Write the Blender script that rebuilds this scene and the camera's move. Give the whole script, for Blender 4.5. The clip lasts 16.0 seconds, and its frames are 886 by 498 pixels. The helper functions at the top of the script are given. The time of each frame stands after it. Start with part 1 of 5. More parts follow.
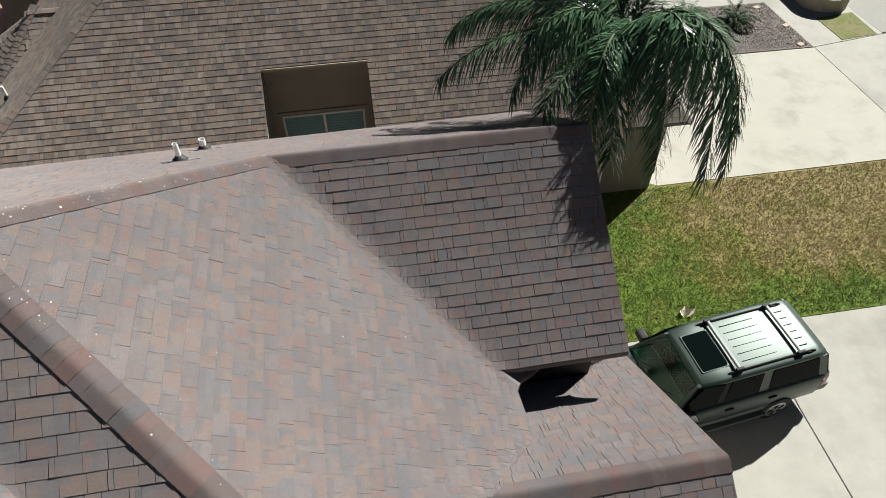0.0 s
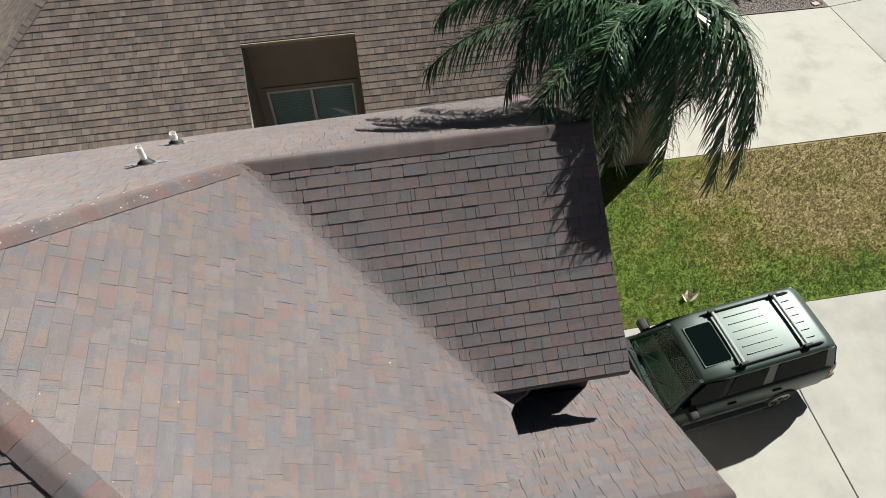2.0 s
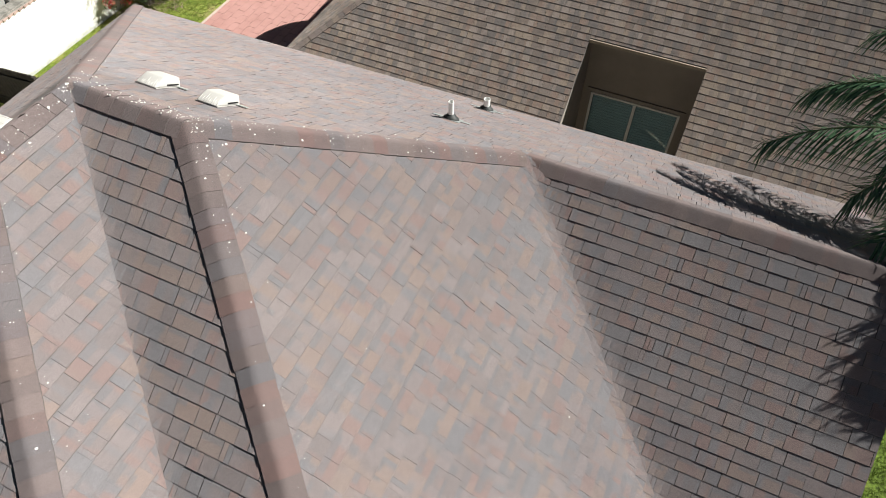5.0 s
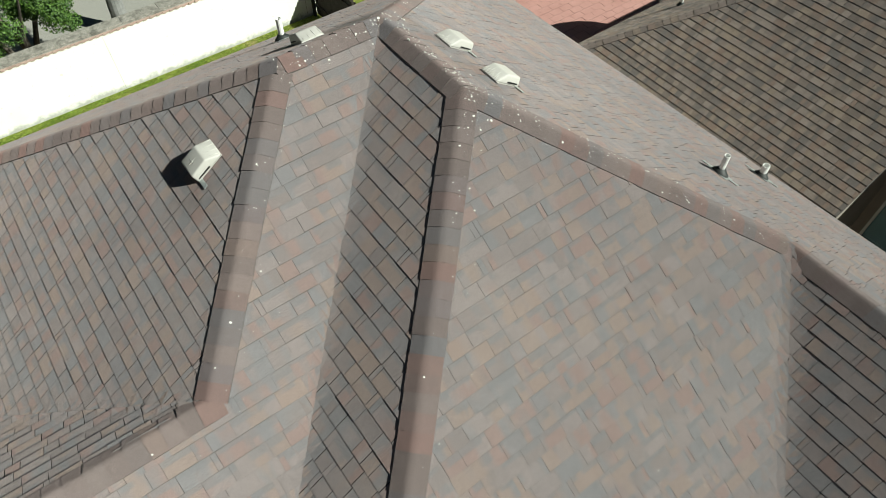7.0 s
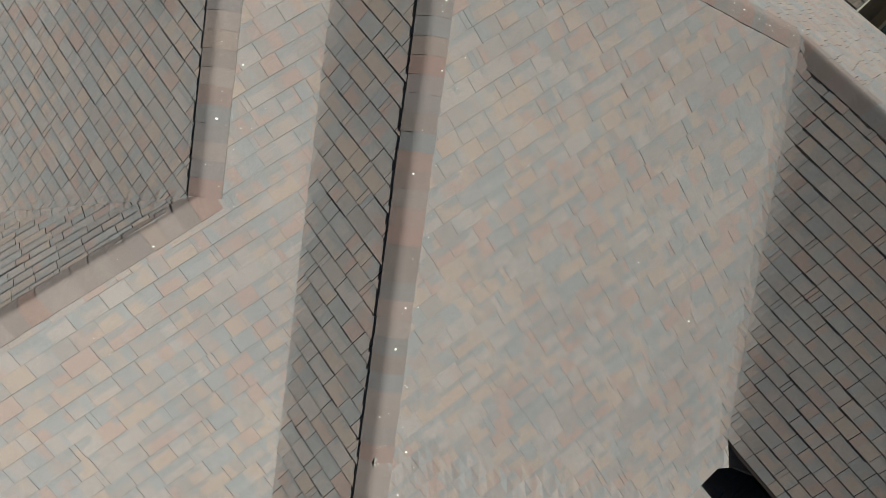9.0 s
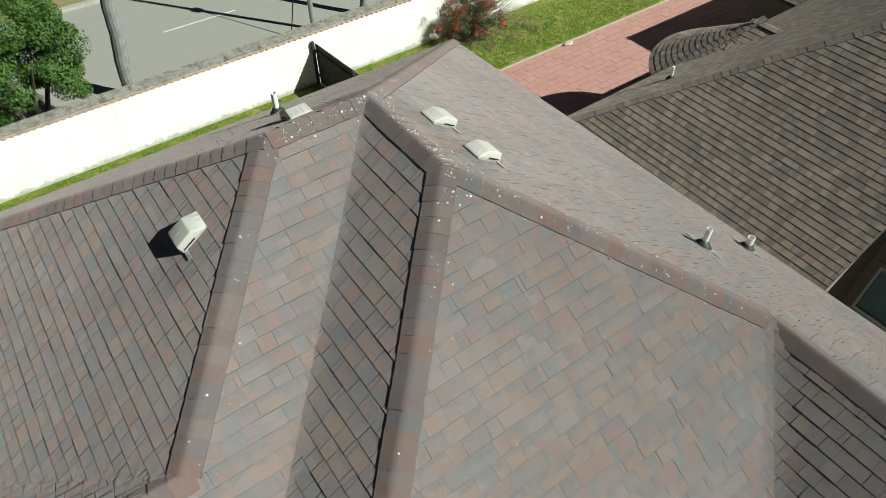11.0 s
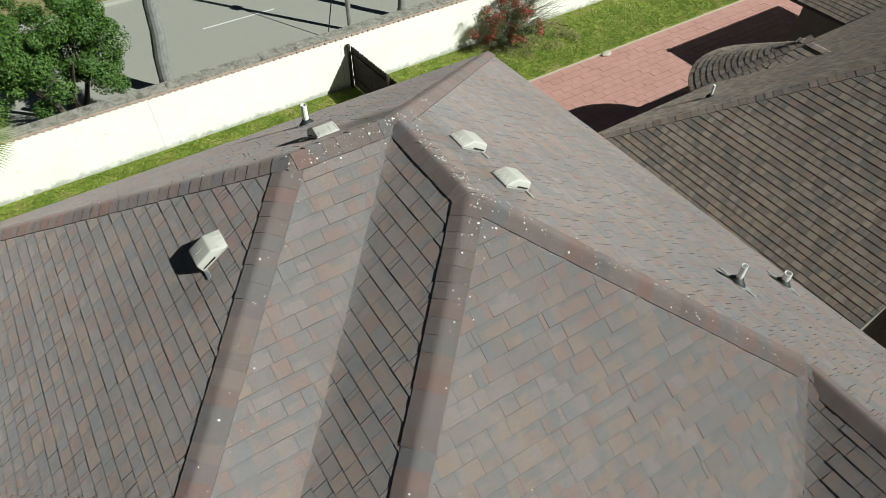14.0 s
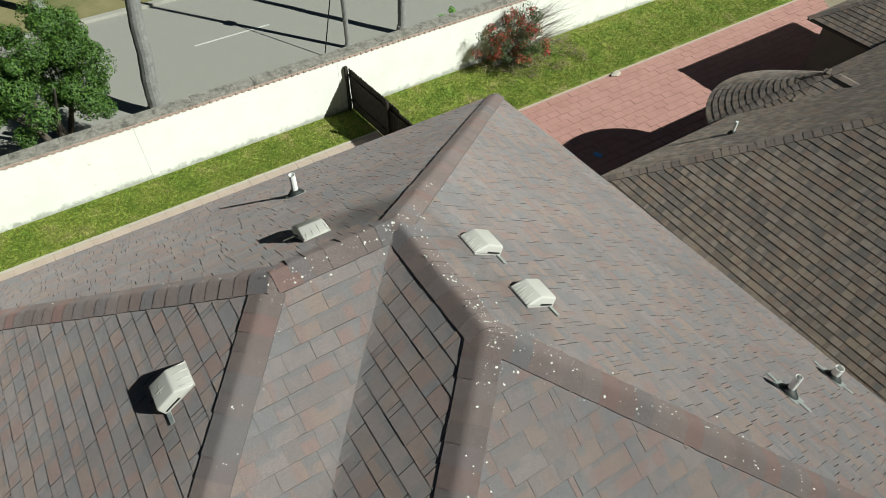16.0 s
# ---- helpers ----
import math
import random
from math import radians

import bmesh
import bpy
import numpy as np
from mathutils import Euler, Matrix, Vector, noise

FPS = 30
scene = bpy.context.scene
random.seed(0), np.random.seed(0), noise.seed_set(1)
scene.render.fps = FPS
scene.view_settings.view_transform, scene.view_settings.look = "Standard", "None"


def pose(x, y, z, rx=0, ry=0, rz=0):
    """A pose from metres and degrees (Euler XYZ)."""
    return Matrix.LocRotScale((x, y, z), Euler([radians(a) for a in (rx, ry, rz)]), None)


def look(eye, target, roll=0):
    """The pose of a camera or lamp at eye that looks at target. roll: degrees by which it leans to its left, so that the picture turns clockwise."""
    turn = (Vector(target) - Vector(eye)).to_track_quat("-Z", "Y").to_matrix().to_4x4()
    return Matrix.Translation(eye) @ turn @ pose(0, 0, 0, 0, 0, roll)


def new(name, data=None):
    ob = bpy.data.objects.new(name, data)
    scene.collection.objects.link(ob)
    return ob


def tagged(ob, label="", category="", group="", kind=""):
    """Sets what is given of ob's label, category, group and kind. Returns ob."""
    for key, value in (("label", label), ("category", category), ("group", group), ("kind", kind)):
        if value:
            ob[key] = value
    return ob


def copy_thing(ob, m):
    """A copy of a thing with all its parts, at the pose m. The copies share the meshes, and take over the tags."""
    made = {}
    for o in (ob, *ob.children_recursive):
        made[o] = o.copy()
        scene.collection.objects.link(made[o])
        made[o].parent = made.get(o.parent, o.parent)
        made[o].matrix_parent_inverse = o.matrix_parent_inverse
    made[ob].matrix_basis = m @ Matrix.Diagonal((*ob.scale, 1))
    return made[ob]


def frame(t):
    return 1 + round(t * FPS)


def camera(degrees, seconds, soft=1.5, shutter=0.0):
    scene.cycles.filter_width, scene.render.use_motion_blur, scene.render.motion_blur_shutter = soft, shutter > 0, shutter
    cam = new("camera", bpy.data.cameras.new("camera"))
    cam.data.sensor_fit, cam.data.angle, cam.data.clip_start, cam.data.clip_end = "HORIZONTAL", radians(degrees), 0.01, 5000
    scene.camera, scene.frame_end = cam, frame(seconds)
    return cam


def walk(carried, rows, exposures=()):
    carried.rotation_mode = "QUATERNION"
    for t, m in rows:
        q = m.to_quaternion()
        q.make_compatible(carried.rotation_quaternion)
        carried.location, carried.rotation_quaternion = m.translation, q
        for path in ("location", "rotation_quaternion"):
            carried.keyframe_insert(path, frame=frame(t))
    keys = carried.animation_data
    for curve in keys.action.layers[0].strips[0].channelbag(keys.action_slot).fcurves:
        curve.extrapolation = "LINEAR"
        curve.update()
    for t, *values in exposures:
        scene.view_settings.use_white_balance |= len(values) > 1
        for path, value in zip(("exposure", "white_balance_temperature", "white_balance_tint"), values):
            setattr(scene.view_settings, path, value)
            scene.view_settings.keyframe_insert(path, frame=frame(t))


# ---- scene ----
cam = camera(68.07, 16.0, 0.7)
# seconds, eye x, y, z, yaw, pitch, roll
ROWS = [
    (0.0, 3.658, -4.548, 13.48, -9.75, -48.31, 0.14),
    (0.5, 3.722, -4.247, 13.487, -9.76, -48.34, 0.09),
    (1.0, 3.833, -3.953, 13.489, -9.79, -48.33, 0.07),
    (1.5, 3.924, -3.716, 13.484, -9.84, -50.6, -0.05),
    (2.0, 3.985, -3.56, 13.485, -9.88, -52.57, -0.03),
    (2.5, 3.987, -3.582, 13.469, -9.85, -52.52, -0.1),
    (3.0, 4.003, -3.586, 13.486, -9.91, -52.57, -0.05),
    (3.5, 4.042, -3.516, 13.453, -9.95, -52.63, -0.04),
    (4.0, 4.081, -3.421, 13.421, -10.01, -52.6, -0.01),
    (4.3, 4.089, -3.326, 13.338, -9.07, -52.33, 0.02),
    (4.5, 4.071, -3.238, 13.233, 1.48, -52.21, -0.02),
    (5.0, 3.955, -3.059, 13.363, 24.72, -52.87, -0.2),
    (5.2, 3.823, -3.057, 13.294, 35.11, -52.86, -0.11),
    (5.4, 3.809, -3.047, 13.288, 43.2, -52.9, 0),
    (5.6, 3.796, -3.038, 13.282, 48.8, -52.9, 0),
    (5.8, 3.782, -3.028, 13.276, 52.0, -52.9, 0),
    (6.0, 3.769, -3.018, 13.27, 53.3, -52.9, 0),
    (6.4, 3.742, -2.999, 13.259, 53.5, -52.9, 0),
    (6.9, 3.708, -2.974, 13.244, 53.5, -52.9, 0),
    (7.15, 3.691, -2.962, 13.236, 53.5, -53.3, 0),
    (7.3, 3.681, -2.955, 13.232, 53.52, -54.92, -0.02),
    (7.5, 3.682, -2.96, 13.234, 53.53, -58.98, -0.02),
    (8.0, 3.724, -2.968, 13.187, 53.61, -67.21, -0.0),
    (8.5, 3.76, -2.955, 13.197, 53.6, -69.32, -0.03),
    (9.0, 3.783, -2.912, 13.202, 53.61, -70.06, 0.02),
    (9.5, 3.789, -2.864, 13.227, 53.78, -64.47, 0.02),
    (10.0, 3.751, -2.821, 13.293, 54.01, -57.02, -0.05),
    (10.2, 3.74, -2.811, 13.323, 53.9, -53.98, 0.1),
    (10.4, 3.754, -2.797, 13.333, 54.0, -51.0, 0),
    (10.6, 3.767, -2.782, 13.342, 54.0, -48.9, 0),
    (10.8, 3.781, -2.768, 13.352, 54.0, -47.9, 0),
    (11.0, 3.795, -2.754, 13.361, 54.1, -47.65, 0),
    (11.3, 3.815, -2.732, 13.376, 55.2, -47.65, 0),
    (11.6, 3.836, -2.711, 13.39, 56.8, -47.65, 0),
    (11.9, 3.857, -2.69, 13.405, 57.55, -47.65, 0),
    (12.3, 3.884, -2.661, 13.424, 57.62, -47.65, -0.01),
    (12.5, 3.872, -2.649, 13.427, 57.67, -47.63, 0.0),
    (13.0, 3.811, -2.619, 13.437, 57.69, -47.65, -0.03),
    (13.5, 3.713, -2.598, 13.434, 57.68, -47.67, -0.01),
    (14.0, 3.55, -2.533, 13.439, 57.69, -47.72, -0.0),
    (14.5, 3.325, -2.437, 13.44, 57.67, -47.78, 0.05),
    (15.0, 3.003, -2.259, 13.424, 57.72, -47.82, 0.05),
    (15.5, 2.645, -2.048, 13.437, 57.69, -47.87, 0.09),
    (16.0, 2.218, -1.79, 13.427, 57.71, -47.92, 0.09),
]
walk(cam, [(t, pose(x, y, z, 90 + pitch, -roll, yaw)) for t, x, y, z, yaw, pitch, roll in ROWS],
     exposures=[(0.0, 0.9, 6380, 6), (4.0, 0.88, 6380, 6), (5.2, 0.97, 6400, 7), (7.3, 0.55, 6400, -5), (9.0, 0.62, 6350, -5), (10.2, 0.56, 6350, -6), (12.3, 0.4, 6280, -4), (14.0, 0.39, 6280, -4), (16.0, 0.32, 6280, -3)])

# ---- daylight ----
SUN_EL, SUN_AZ = 38.7, 52.6        # degrees; azimuth clockwise from +y
world = bpy.data.worlds.new("sky")
scene.world = world
world.use_nodes = True
_n = world.node_tree.nodes
_sky = _n.new("ShaderNodeTexSky")
_sky.sky_type, _sky.sun_disc = "NISHITA", False
_sky.sun_elevation, _sky.sun_rotation = radians(SUN_EL), radians(SUN_AZ)
_sky.dust_density, _sky.ozone_density = 0.3, 3.0
world.node_tree.links.new(_sky.outputs[0], _n["Background"].inputs[0])
_n["Background"].inputs[1].default_value = 0.0092
sun_data = bpy.data.lights.new("sun", "SUN")
sun_data.energy, sun_data.angle, sun_data.color = 5.0, radians(0.55), (1.0, 0.96, 0.905)
sun = new("sun", sun_data)
_sd = Vector((math.sin(radians(SUN_AZ)) * math.cos(radians(SUN_EL)), math.cos(radians(SUN_AZ)) * math.cos(radians(SUN_EL)), math.sin(radians(SUN_EL))))
sun.matrix_world = look(tuple(_sd * 60), (0, 0, 0))

# ---- mesh helpers ----
class Build:
    """Collects vertices and faces of one mesh."""
    def __init__(self):
        self.v, self.f, self.cut, self.cut_material = [], [], [], None     # cut: faces of the second material
        self.head = {}          # shingles: 0 at the butt, 1 at the head of the exposed part

    def add(self, verts, faces, m=None):
        o = len(self.v)
        self.v += [tuple(m @ Vector(p)) if m else tuple(p) for p in verts]
        self.f += [tuple(i + o for i in f) for f in faces]
        return self

    def box(self, x0, y0, z0, x1, y1, z1, m=None, b=0.0):
        if b <= 0:
            vs = [(x, y, z) for z in (z0, z1) for y in (y0, y1) for x in (x0, x1)]
            return self.add(vs, [(0, 2, 3, 1), (4, 5, 7, 6), (0, 1, 5, 4), (2, 6, 7, 3), (0, 4, 6, 2), (1, 3, 7, 5)], m)
        bm = bmesh.new()
        bmesh.ops.create_cube(bm, size=1, matrix=Matrix.Translation(((x0 + x1) / 2, (y0 + y1) / 2, (z0 + z1) / 2)) @ Matrix.Diagonal((x1 - x0, y1 - y0, z1 - z0, 1)))
        bmesh.ops.bevel(bm, geom=bm.edges[:], offset=b, segments=2, affect="EDGES", profile=0.7)
        return self.bm(bm, m)

    def bm(self, bm, m=None):
        bm.verts.index_update()
        self.add([v.co[:] for v in bm.verts], [tuple(v.index for v in f.verts) for f in bm.faces], m)
        bm.free()
        return self

    def tube(self, path, radii, n=8, cap=True):
        """A tube along a list of points; radii: one per point."""
        rings, o = [], len(self.v)
        pts = [Vector(p) for p in path]
        for i, p in enumerate(pts):
            d = (pts[min(i + 1, len(pts) - 1)] - pts[max(i - 1, 0)]).normalized()
            a = d.orthogonal().normalized() if i == 0 else (a - d * a.dot(d)).normalized()
            c = d.cross(a)
            for k in range(n):
                w = 2 * math.pi * k / n
                self.v.append(tuple(p + (a * math.cos(w) + c * math.sin(w)) * radii[i]))
        for i in range(len(pts) - 1):
            for k in range(n):
                q = (k + 1) % n
                self.f.append((o + i * n + k, o + i * n + q, o + (i + 1) * n + q, o + (i + 1) * n + k))
        if cap:
            self.f.append(tuple(o + k for k in reversed(range(n))))
            self.f.append(tuple(o + (len(pts) - 1) * n + k for k in range(n)))
        return self

    def prism(self, poly, z0, z1):
        """A flat polygon in plan, drawn up from z0 to z1."""
        n = len(poly)
        vs = [(x, y, z0) for x, y in poly] + [(x, y, z1) for x, y in poly]
        fs = [tuple(range(n, 2 * n)), tuple(reversed(range(n)))] + [(i, (i + 1) % n, n + (i + 1) % n, n + i) for i in range(n)]
        return self.add(vs, fs)

    def mesh(self, name, material, smooth=False):
        me = bpy.data.meshes.new(name)
        me.from_pydata(self.v, [], self.f)
        me.materials.append(material)
        if self.cut_material:
            me.materials.append(self.cut_material)
            for i in self.cut:
                me.polygons[i].material_index = 1
        if self.head:
            at = me.attributes.new("head", "FLOAT", "POINT")
            at.data.foreach_set("value", [self.head.get(i, 0.0) for i in range(len(self.v))])
        if smooth:
            me.polygons.foreach_set("use_smooth", [True] * len(me.polygons))
        me.update()
        return me


def part(name, b, material, parent=None, label="", smooth=False, kind=""):
    ob = new(name, b.mesh(name, material, smooth))
    if parent is not None:
        ob.parent = parent
    return tagged(ob, label, kind=kind)


def thing(name, label, category, at=(0, 0, 0), rz=0.0, group="", kind=""):
    ob = new(name)
    ob.empty_display_size = 0.2
    ob.matrix_basis = pose(*at, 0, 0, rz)
    return tagged(ob, label, category, group, kind)


def area(poly):
    return sum(a[0] * b[1] - b[0] * a[1] for a, b in zip(poly, poly[1:] + poly[:1])) / 2


def clip(poly, a, b, c):
    """The part of a plan polygon where a*x + b*y <= c."""
    out = []
    for p, q in zip(poly, poly[1:] + poly[:1]):
        dp, dq = a * p[0] + b * p[1] - c, a * q[0] + b * q[1] - c
        if dp <= 0:
            out.append(p)
        if (dp < 0 < dq) or (dq < 0 < dp):
            t = dp / (dp - dq)
            out.append((p[0] + (q[0] - p[0]) * t, p[1] + (q[1] - p[1]) * t))
    return out


# ---- materials ----
class Mat:
    """A node material with a few shortcuts."""
    def __init__(self, name, rough=0.8, metal=0.0, spec=0.5):
        self.m = bpy.data.materials.new(name)
        self.m.use_nodes = True
        self.t = self.m.node_tree
        self.b = self.t.nodes["Principled BSDF"]
        self.b.inputs["Roughness"].default_value = rough
        self.b.inputs["Metallic"].default_value = metal
        self.b.inputs["Specular IOR Level"].default_value = spec
        self.co = self.t.nodes.new("ShaderNodeNewGeometry").outputs["Position"]

    def node(self, kind, **inputs):
        n = self.t.nodes.new(kind)
        for k, v in inputs.items():
            k = k.replace("_", " ")
            if hasattr(v, "is_output"):
                self.t.links.new(v, n.inputs[k])
            else:
                n.inputs[k].default_value = v
        return n

    def noise(self, scale, detail=4.0, rough=0.6, at=None):
        return self.node("ShaderNodeTexNoise", Vector=at or self.co, Scale=scale, Detail=detail, Roughness=rough).outputs["Fac"]

    def ramp(self, fac, stops, hard=False):
        r = self.t.nodes.new("ShaderNodeValToRGB")
        self.t.links.new(fac, r.inputs[0])
        e = r.color_ramp.elements
        while len(e) < len(stops):
            e.new(0.5)
        for el, (p, c) in zip(e, stops):
            el.position, el.color = p, (*c, 1) if len(c) == 3 else c
        if hard:
            r.color_ramp.interpolation = "CONSTANT"
        return r.outputs[0]

    def math(self, op, a, b=0.0, clamp=False):
        n = self.t.nodes.new("ShaderNodeMath")
        n.operation, n.use_clamp = op, clamp
        for i, v in enumerate((a, b)):
            if hasattr(v, "is_output"):
                self.t.links.new(v, n.inputs[i])
            else:
                n.inputs[i].default_value = v
        return n.outputs[0]

    def mix(self, fac, a, b, mode="MIX"):
        n = self.t.nodes.new("ShaderNodeMix")
        n.data_type, n.blend_type = "RGBA", mode
        for sock, v in ((n.inputs[0], fac), (n.inputs[6], a), (n.inputs[7], b)):
            if hasattr(v, "is_output"):
                self.t.links.new(v, sock)
            else:
                sock.default_value = v if isinstance(v, float) else (*v, 1)
        return n.outputs[2]

    def color(self, c):
        if hasattr(c, "is_output"):
            self.t.links.new(c, self.b.inputs["Base Color"])
        else:
            self.b.inputs["Base Color"].default_value = (*c, 1)
        return self

    def rough(self, fac, lo, hi):
        r = self.ramp(fac, [(0.3, (lo,) * 3), (0.7, (hi,) * 3)])
        self.t.links.new(r, self.b.inputs["Roughness"])
        return self

    def bump(self, fac, strength=0.3, dist=0.01):
        n = self.node("ShaderNodeBump", Height=fac, Strength=strength, Distance=dist)
        self.t.links.new(n.outputs[0], self.b.inputs["Normal"])
        return self


def grain(name, lo, hi, scale=6.0, fine=80.0, rough=0.85, metal=0.0, spec=0.4, bump=0.25, dist=0.004, stain=None, stain_scale=0.6):
    """Two noises between two colours, with an optional stain and fine relief."""
    m = Mat(name, rough, metal, spec)
    big, small = m.noise(scale), m.noise(fine, 2)
    c = m.ramp(m.math("ADD", m.math("MULTIPLY", big, 0.6), m.math("MULTIPLY", small, 0.4)), [(0.3, lo), (0.7, hi)])
    if stain:
        c = m.mix(m.ramp(m.noise(stain_scale, 5), [(0.5, (0, 0, 0)), (0.72, (0.8,) * 3)]), c, stain)
    m.color(c)
    if bump:
        m.bump(small, bump, dist)
    return m.m


def shingle_mat(name, base, red, blue, tan, amount=1.0, plain=False, band=0.5, relief=0.85, soot=()):
    """Blended granule shingles: a tone for each tab, upright drops of other granules, a bluish band at some heads, coarse relief."""
    m = Mat(name, 0.85, 0, 0.25)
    m.b.inputs["Diffuse Roughness"].default_value = 1.0
    geo = m.t.nodes.new("ShaderNodeNewGeometry")
    obj = m.t.nodes.new("ShaderNodeObjectInfo")
    rnd = m.math("FRACT", m.math("ADD", geo.outputs["Random Per Island"], obj.outputs["Random"]))
    def vec(op, a, b_):
        n = m.t.nodes.new("ShaderNodeVectorMath")
        n.operation = op
        for i, v in enumerate((a, b_)):
            if hasattr(v, "is_output"):
                m.t.links.new(v, n.inputs[i])
            elif v is not None:
                n.inputs[i].default_value = v
        return n
    along = vec("NORMALIZE", vec("CROSS_PRODUCT", geo.outputs["True Normal"], (0, 0, 1)).outputs[0], None).outputs[0]
    u = vec("DOT_PRODUCT", m.co, along).outputs["Value"]
    sep = m.t.nodes.new("ShaderNodeSeparateXYZ")
    m.t.links.new(m.co, sep.inputs[0])
    gran = m.noise(150.0, 3.0, 0.75)
    speck = m.math("MULTIPLY", m.math("SUBTRACT", gran, 0.5), 0.22)
    def pick(k):
        return m.math("FRACT", m.math("MULTIPLY", rnd, k))
    def drops(k, scale):
        if plain:       # one tone for the whole piece
            n = m.math("MULTIPLY_ADD", pick(k), 0.34)
            n.node.inputs[2].default_value = 0.31
            return m.math("ADD", n, speck)
        c = m.t.nodes.new("ShaderNodeCombineXYZ")
        m.t.links.new(m.math("MULTIPLY", u, scale), c.inputs[0])
        m.t.links.new(m.math("MULTIPLY", rnd, k), c.inputs[1])
        m.t.links.new(m.math("MULTIPLY", sep.outputs[2], 1.2), c.inputs[2])
        n = m.noise(1.0, 1.0, 0.4, c.outputs[0])
        n = m.math("ADD", n, m.math("MULTIPLY", m.math("SUBTRACT", pick(k * 1.37), 0.5), 0.26))
        return m.math("ADD", n, speck)
    tone = m.ramp(pick(7.31), [(0.0, tuple(q * (1 - 0.14 * amount) for q in base)), (1.0, tuple(q * (1 + 0.14 * amount) for q in base))])
    tone = m.mix(m.ramp(drops(37.0, 3.6), [(0.56, (0, 0, 0)), (0.63, (0.85,) * 3)]), tone, red)
    tone = m.mix(m.ramp(drops(91.0, 4.2), [(0.57, (0, 0, 0)), (0.64, (0.85,) * 3)]), tone, blue)
    tone = m.mix(m.ramp(drops(143.0, 3.2), [(0.59, (0, 0, 0)), (0.66, (0.85,) * 3)]), tone, tan)
    if band and not plain:
        at = m.t.nodes.new("ShaderNodeAttribute")
        at.attribute_name = "head"
        edge = m.math("ADD", at.outputs["Fac"], m.math("ADD", m.math("MULTIPLY", speck, 1.6), m.math("MULTIPLY", m.math("SUBTRACT", pick(53.0), 0.5), 0.35)))
        some = m.ramp(drops(211.0, 5.0), [(0.47, (0, 0, 0)), (0.53, (band,) * 3)])
        tone = m.mix(m.math("MULTIPLY", some, m.ramp(edge, [(0.6, (0, 0, 0)), (0.68, (1, 1, 1))])), tone, tuple(q * 0.93 for q in blue))
    tone = m.mix(1.0, tone, m.ramp(gran, [(0.33, (0.58,) * 3), (0.5, (1.0,) * 3), (0.67, (1.47,) * 3)]), "MULTIPLY")
    wear = m.noise(0.7, 5.0, 0.6)
    tone = m.mix(1.0, tone, m.ramp(wear, [(0.3, (0.9, 0.9, 0.91)), (0.7, (1.09, 1.08, 1.06))]), "MULTIPLY")
    for x, y, z, r, k in soot:
        near = m.math("ADD", m.math("DIVIDE", vec("DISTANCE", m.co, (x, y, z)).outputs["Value"], r), m.math("MULTIPLY", m.math("SUBTRACT", m.noise(5.0, 4, 0.6), 0.5), 0.8))
        tone = m.mix(1.0, tone, m.ramp(near, [(0.25, (k,) * 3), (1.0, (1, 1, 1))]), "MULTIPLY")
    m.color(tone)
    m.bump(gran, relief, 0.004)
    return m.m


SHINGLE = shingle_mat("roof_shingle", (0.24, 0.209, 0.208), (0.261, 0.192, 0.18), (0.211, 0.205, 0.216), (0.27, 0.215, 0.194), 0.6, band=0.7,
                      soot=((-1.0, 0.42, 9.12, 0.5, 0.72), (-0.3, 0.5, 9.07, 0.55, 0.72), (-1.9, -0.2, 9.0, 0.75, 0.6), (-1.75, 0.1, 9.1, 0.6, 0.65), (-1.1, -2.4, 8.6, 0.45, 0.8)))
SHINGLE_CAP = shingle_mat("ridge_cap_shingle", (0.187, 0.152, 0.148), (0.214, 0.137, 0.126), (0.158, 0.152, 0.163), (0.212, 0.161, 0.146), 0.7, True)
SHINGLE_NB = shingle_mat("neighbour_shingle", (0.325, 0.274, 0.245), (0.347, 0.258, 0.214), (0.228, 0.208, 0.2), (0.395, 0.322, 0.262), 1.8, band=0.0)
NB_CAP = shingle_mat("neighbour_cap_shingle", (0.318, 0.266, 0.243), (0.33, 0.244, 0.205), (0.24, 0.214, 0.204), (0.39, 0.315, 0.258), 1.2, True)
CUT_EDGE = grain("shingle_butt_edge", (0.055, 0.048, 0.046), (0.1, 0.088, 0.083), 20, 90)
FELT = grain("roofing_felt", (0.085, 0.077, 0.074), (0.14, 0.126, 0.121), 4, 60)
STUCCO = grain("tan_stucco", (0.34, 0.3, 0.25), (0.42, 0.375, 0.32), 2, 120, 0.9, bump=0.4)
STUCCO_NB = grain("taupe_stucco", (0.2, 0.175, 0.15), (0.26, 0.23, 0.2), 2, 120, 0.9, bump=0.4)
NICHE_TRIM = grain("taupe_timber", (0.24, 0.2, 0.15), (0.3, 0.255, 0.2), 3, 60, 0.7)
TRIM = grain("window_trim", (0.52, 0.51, 0.49), (0.6, 0.59, 0.57), 3, 60, 0.5)
CONCRETE = grain("light_concrete", (0.34, 0.328, 0.292), (0.42, 0.408, 0.365), 1.6, 40, 0.9, stain=(0.27, 0.26, 0.232), stain_scale=0.55)
ASPHALT = grain("grey_asphalt", (0.2, 0.196, 0.178), (0.39, 0.382, 0.35), 34, 110, 0.9, bump=0.5)
SOIL = grain("dry_soil", (0.2, 0.17, 0.12), (0.3, 0.26, 0.19), 2, 40)
GRAVEL = grain("dark_gravel", (0.06, 0.05, 0.047), (0.26, 0.22, 0.2), 30, 75, 0.9, bump=0.9, dist=0.03)
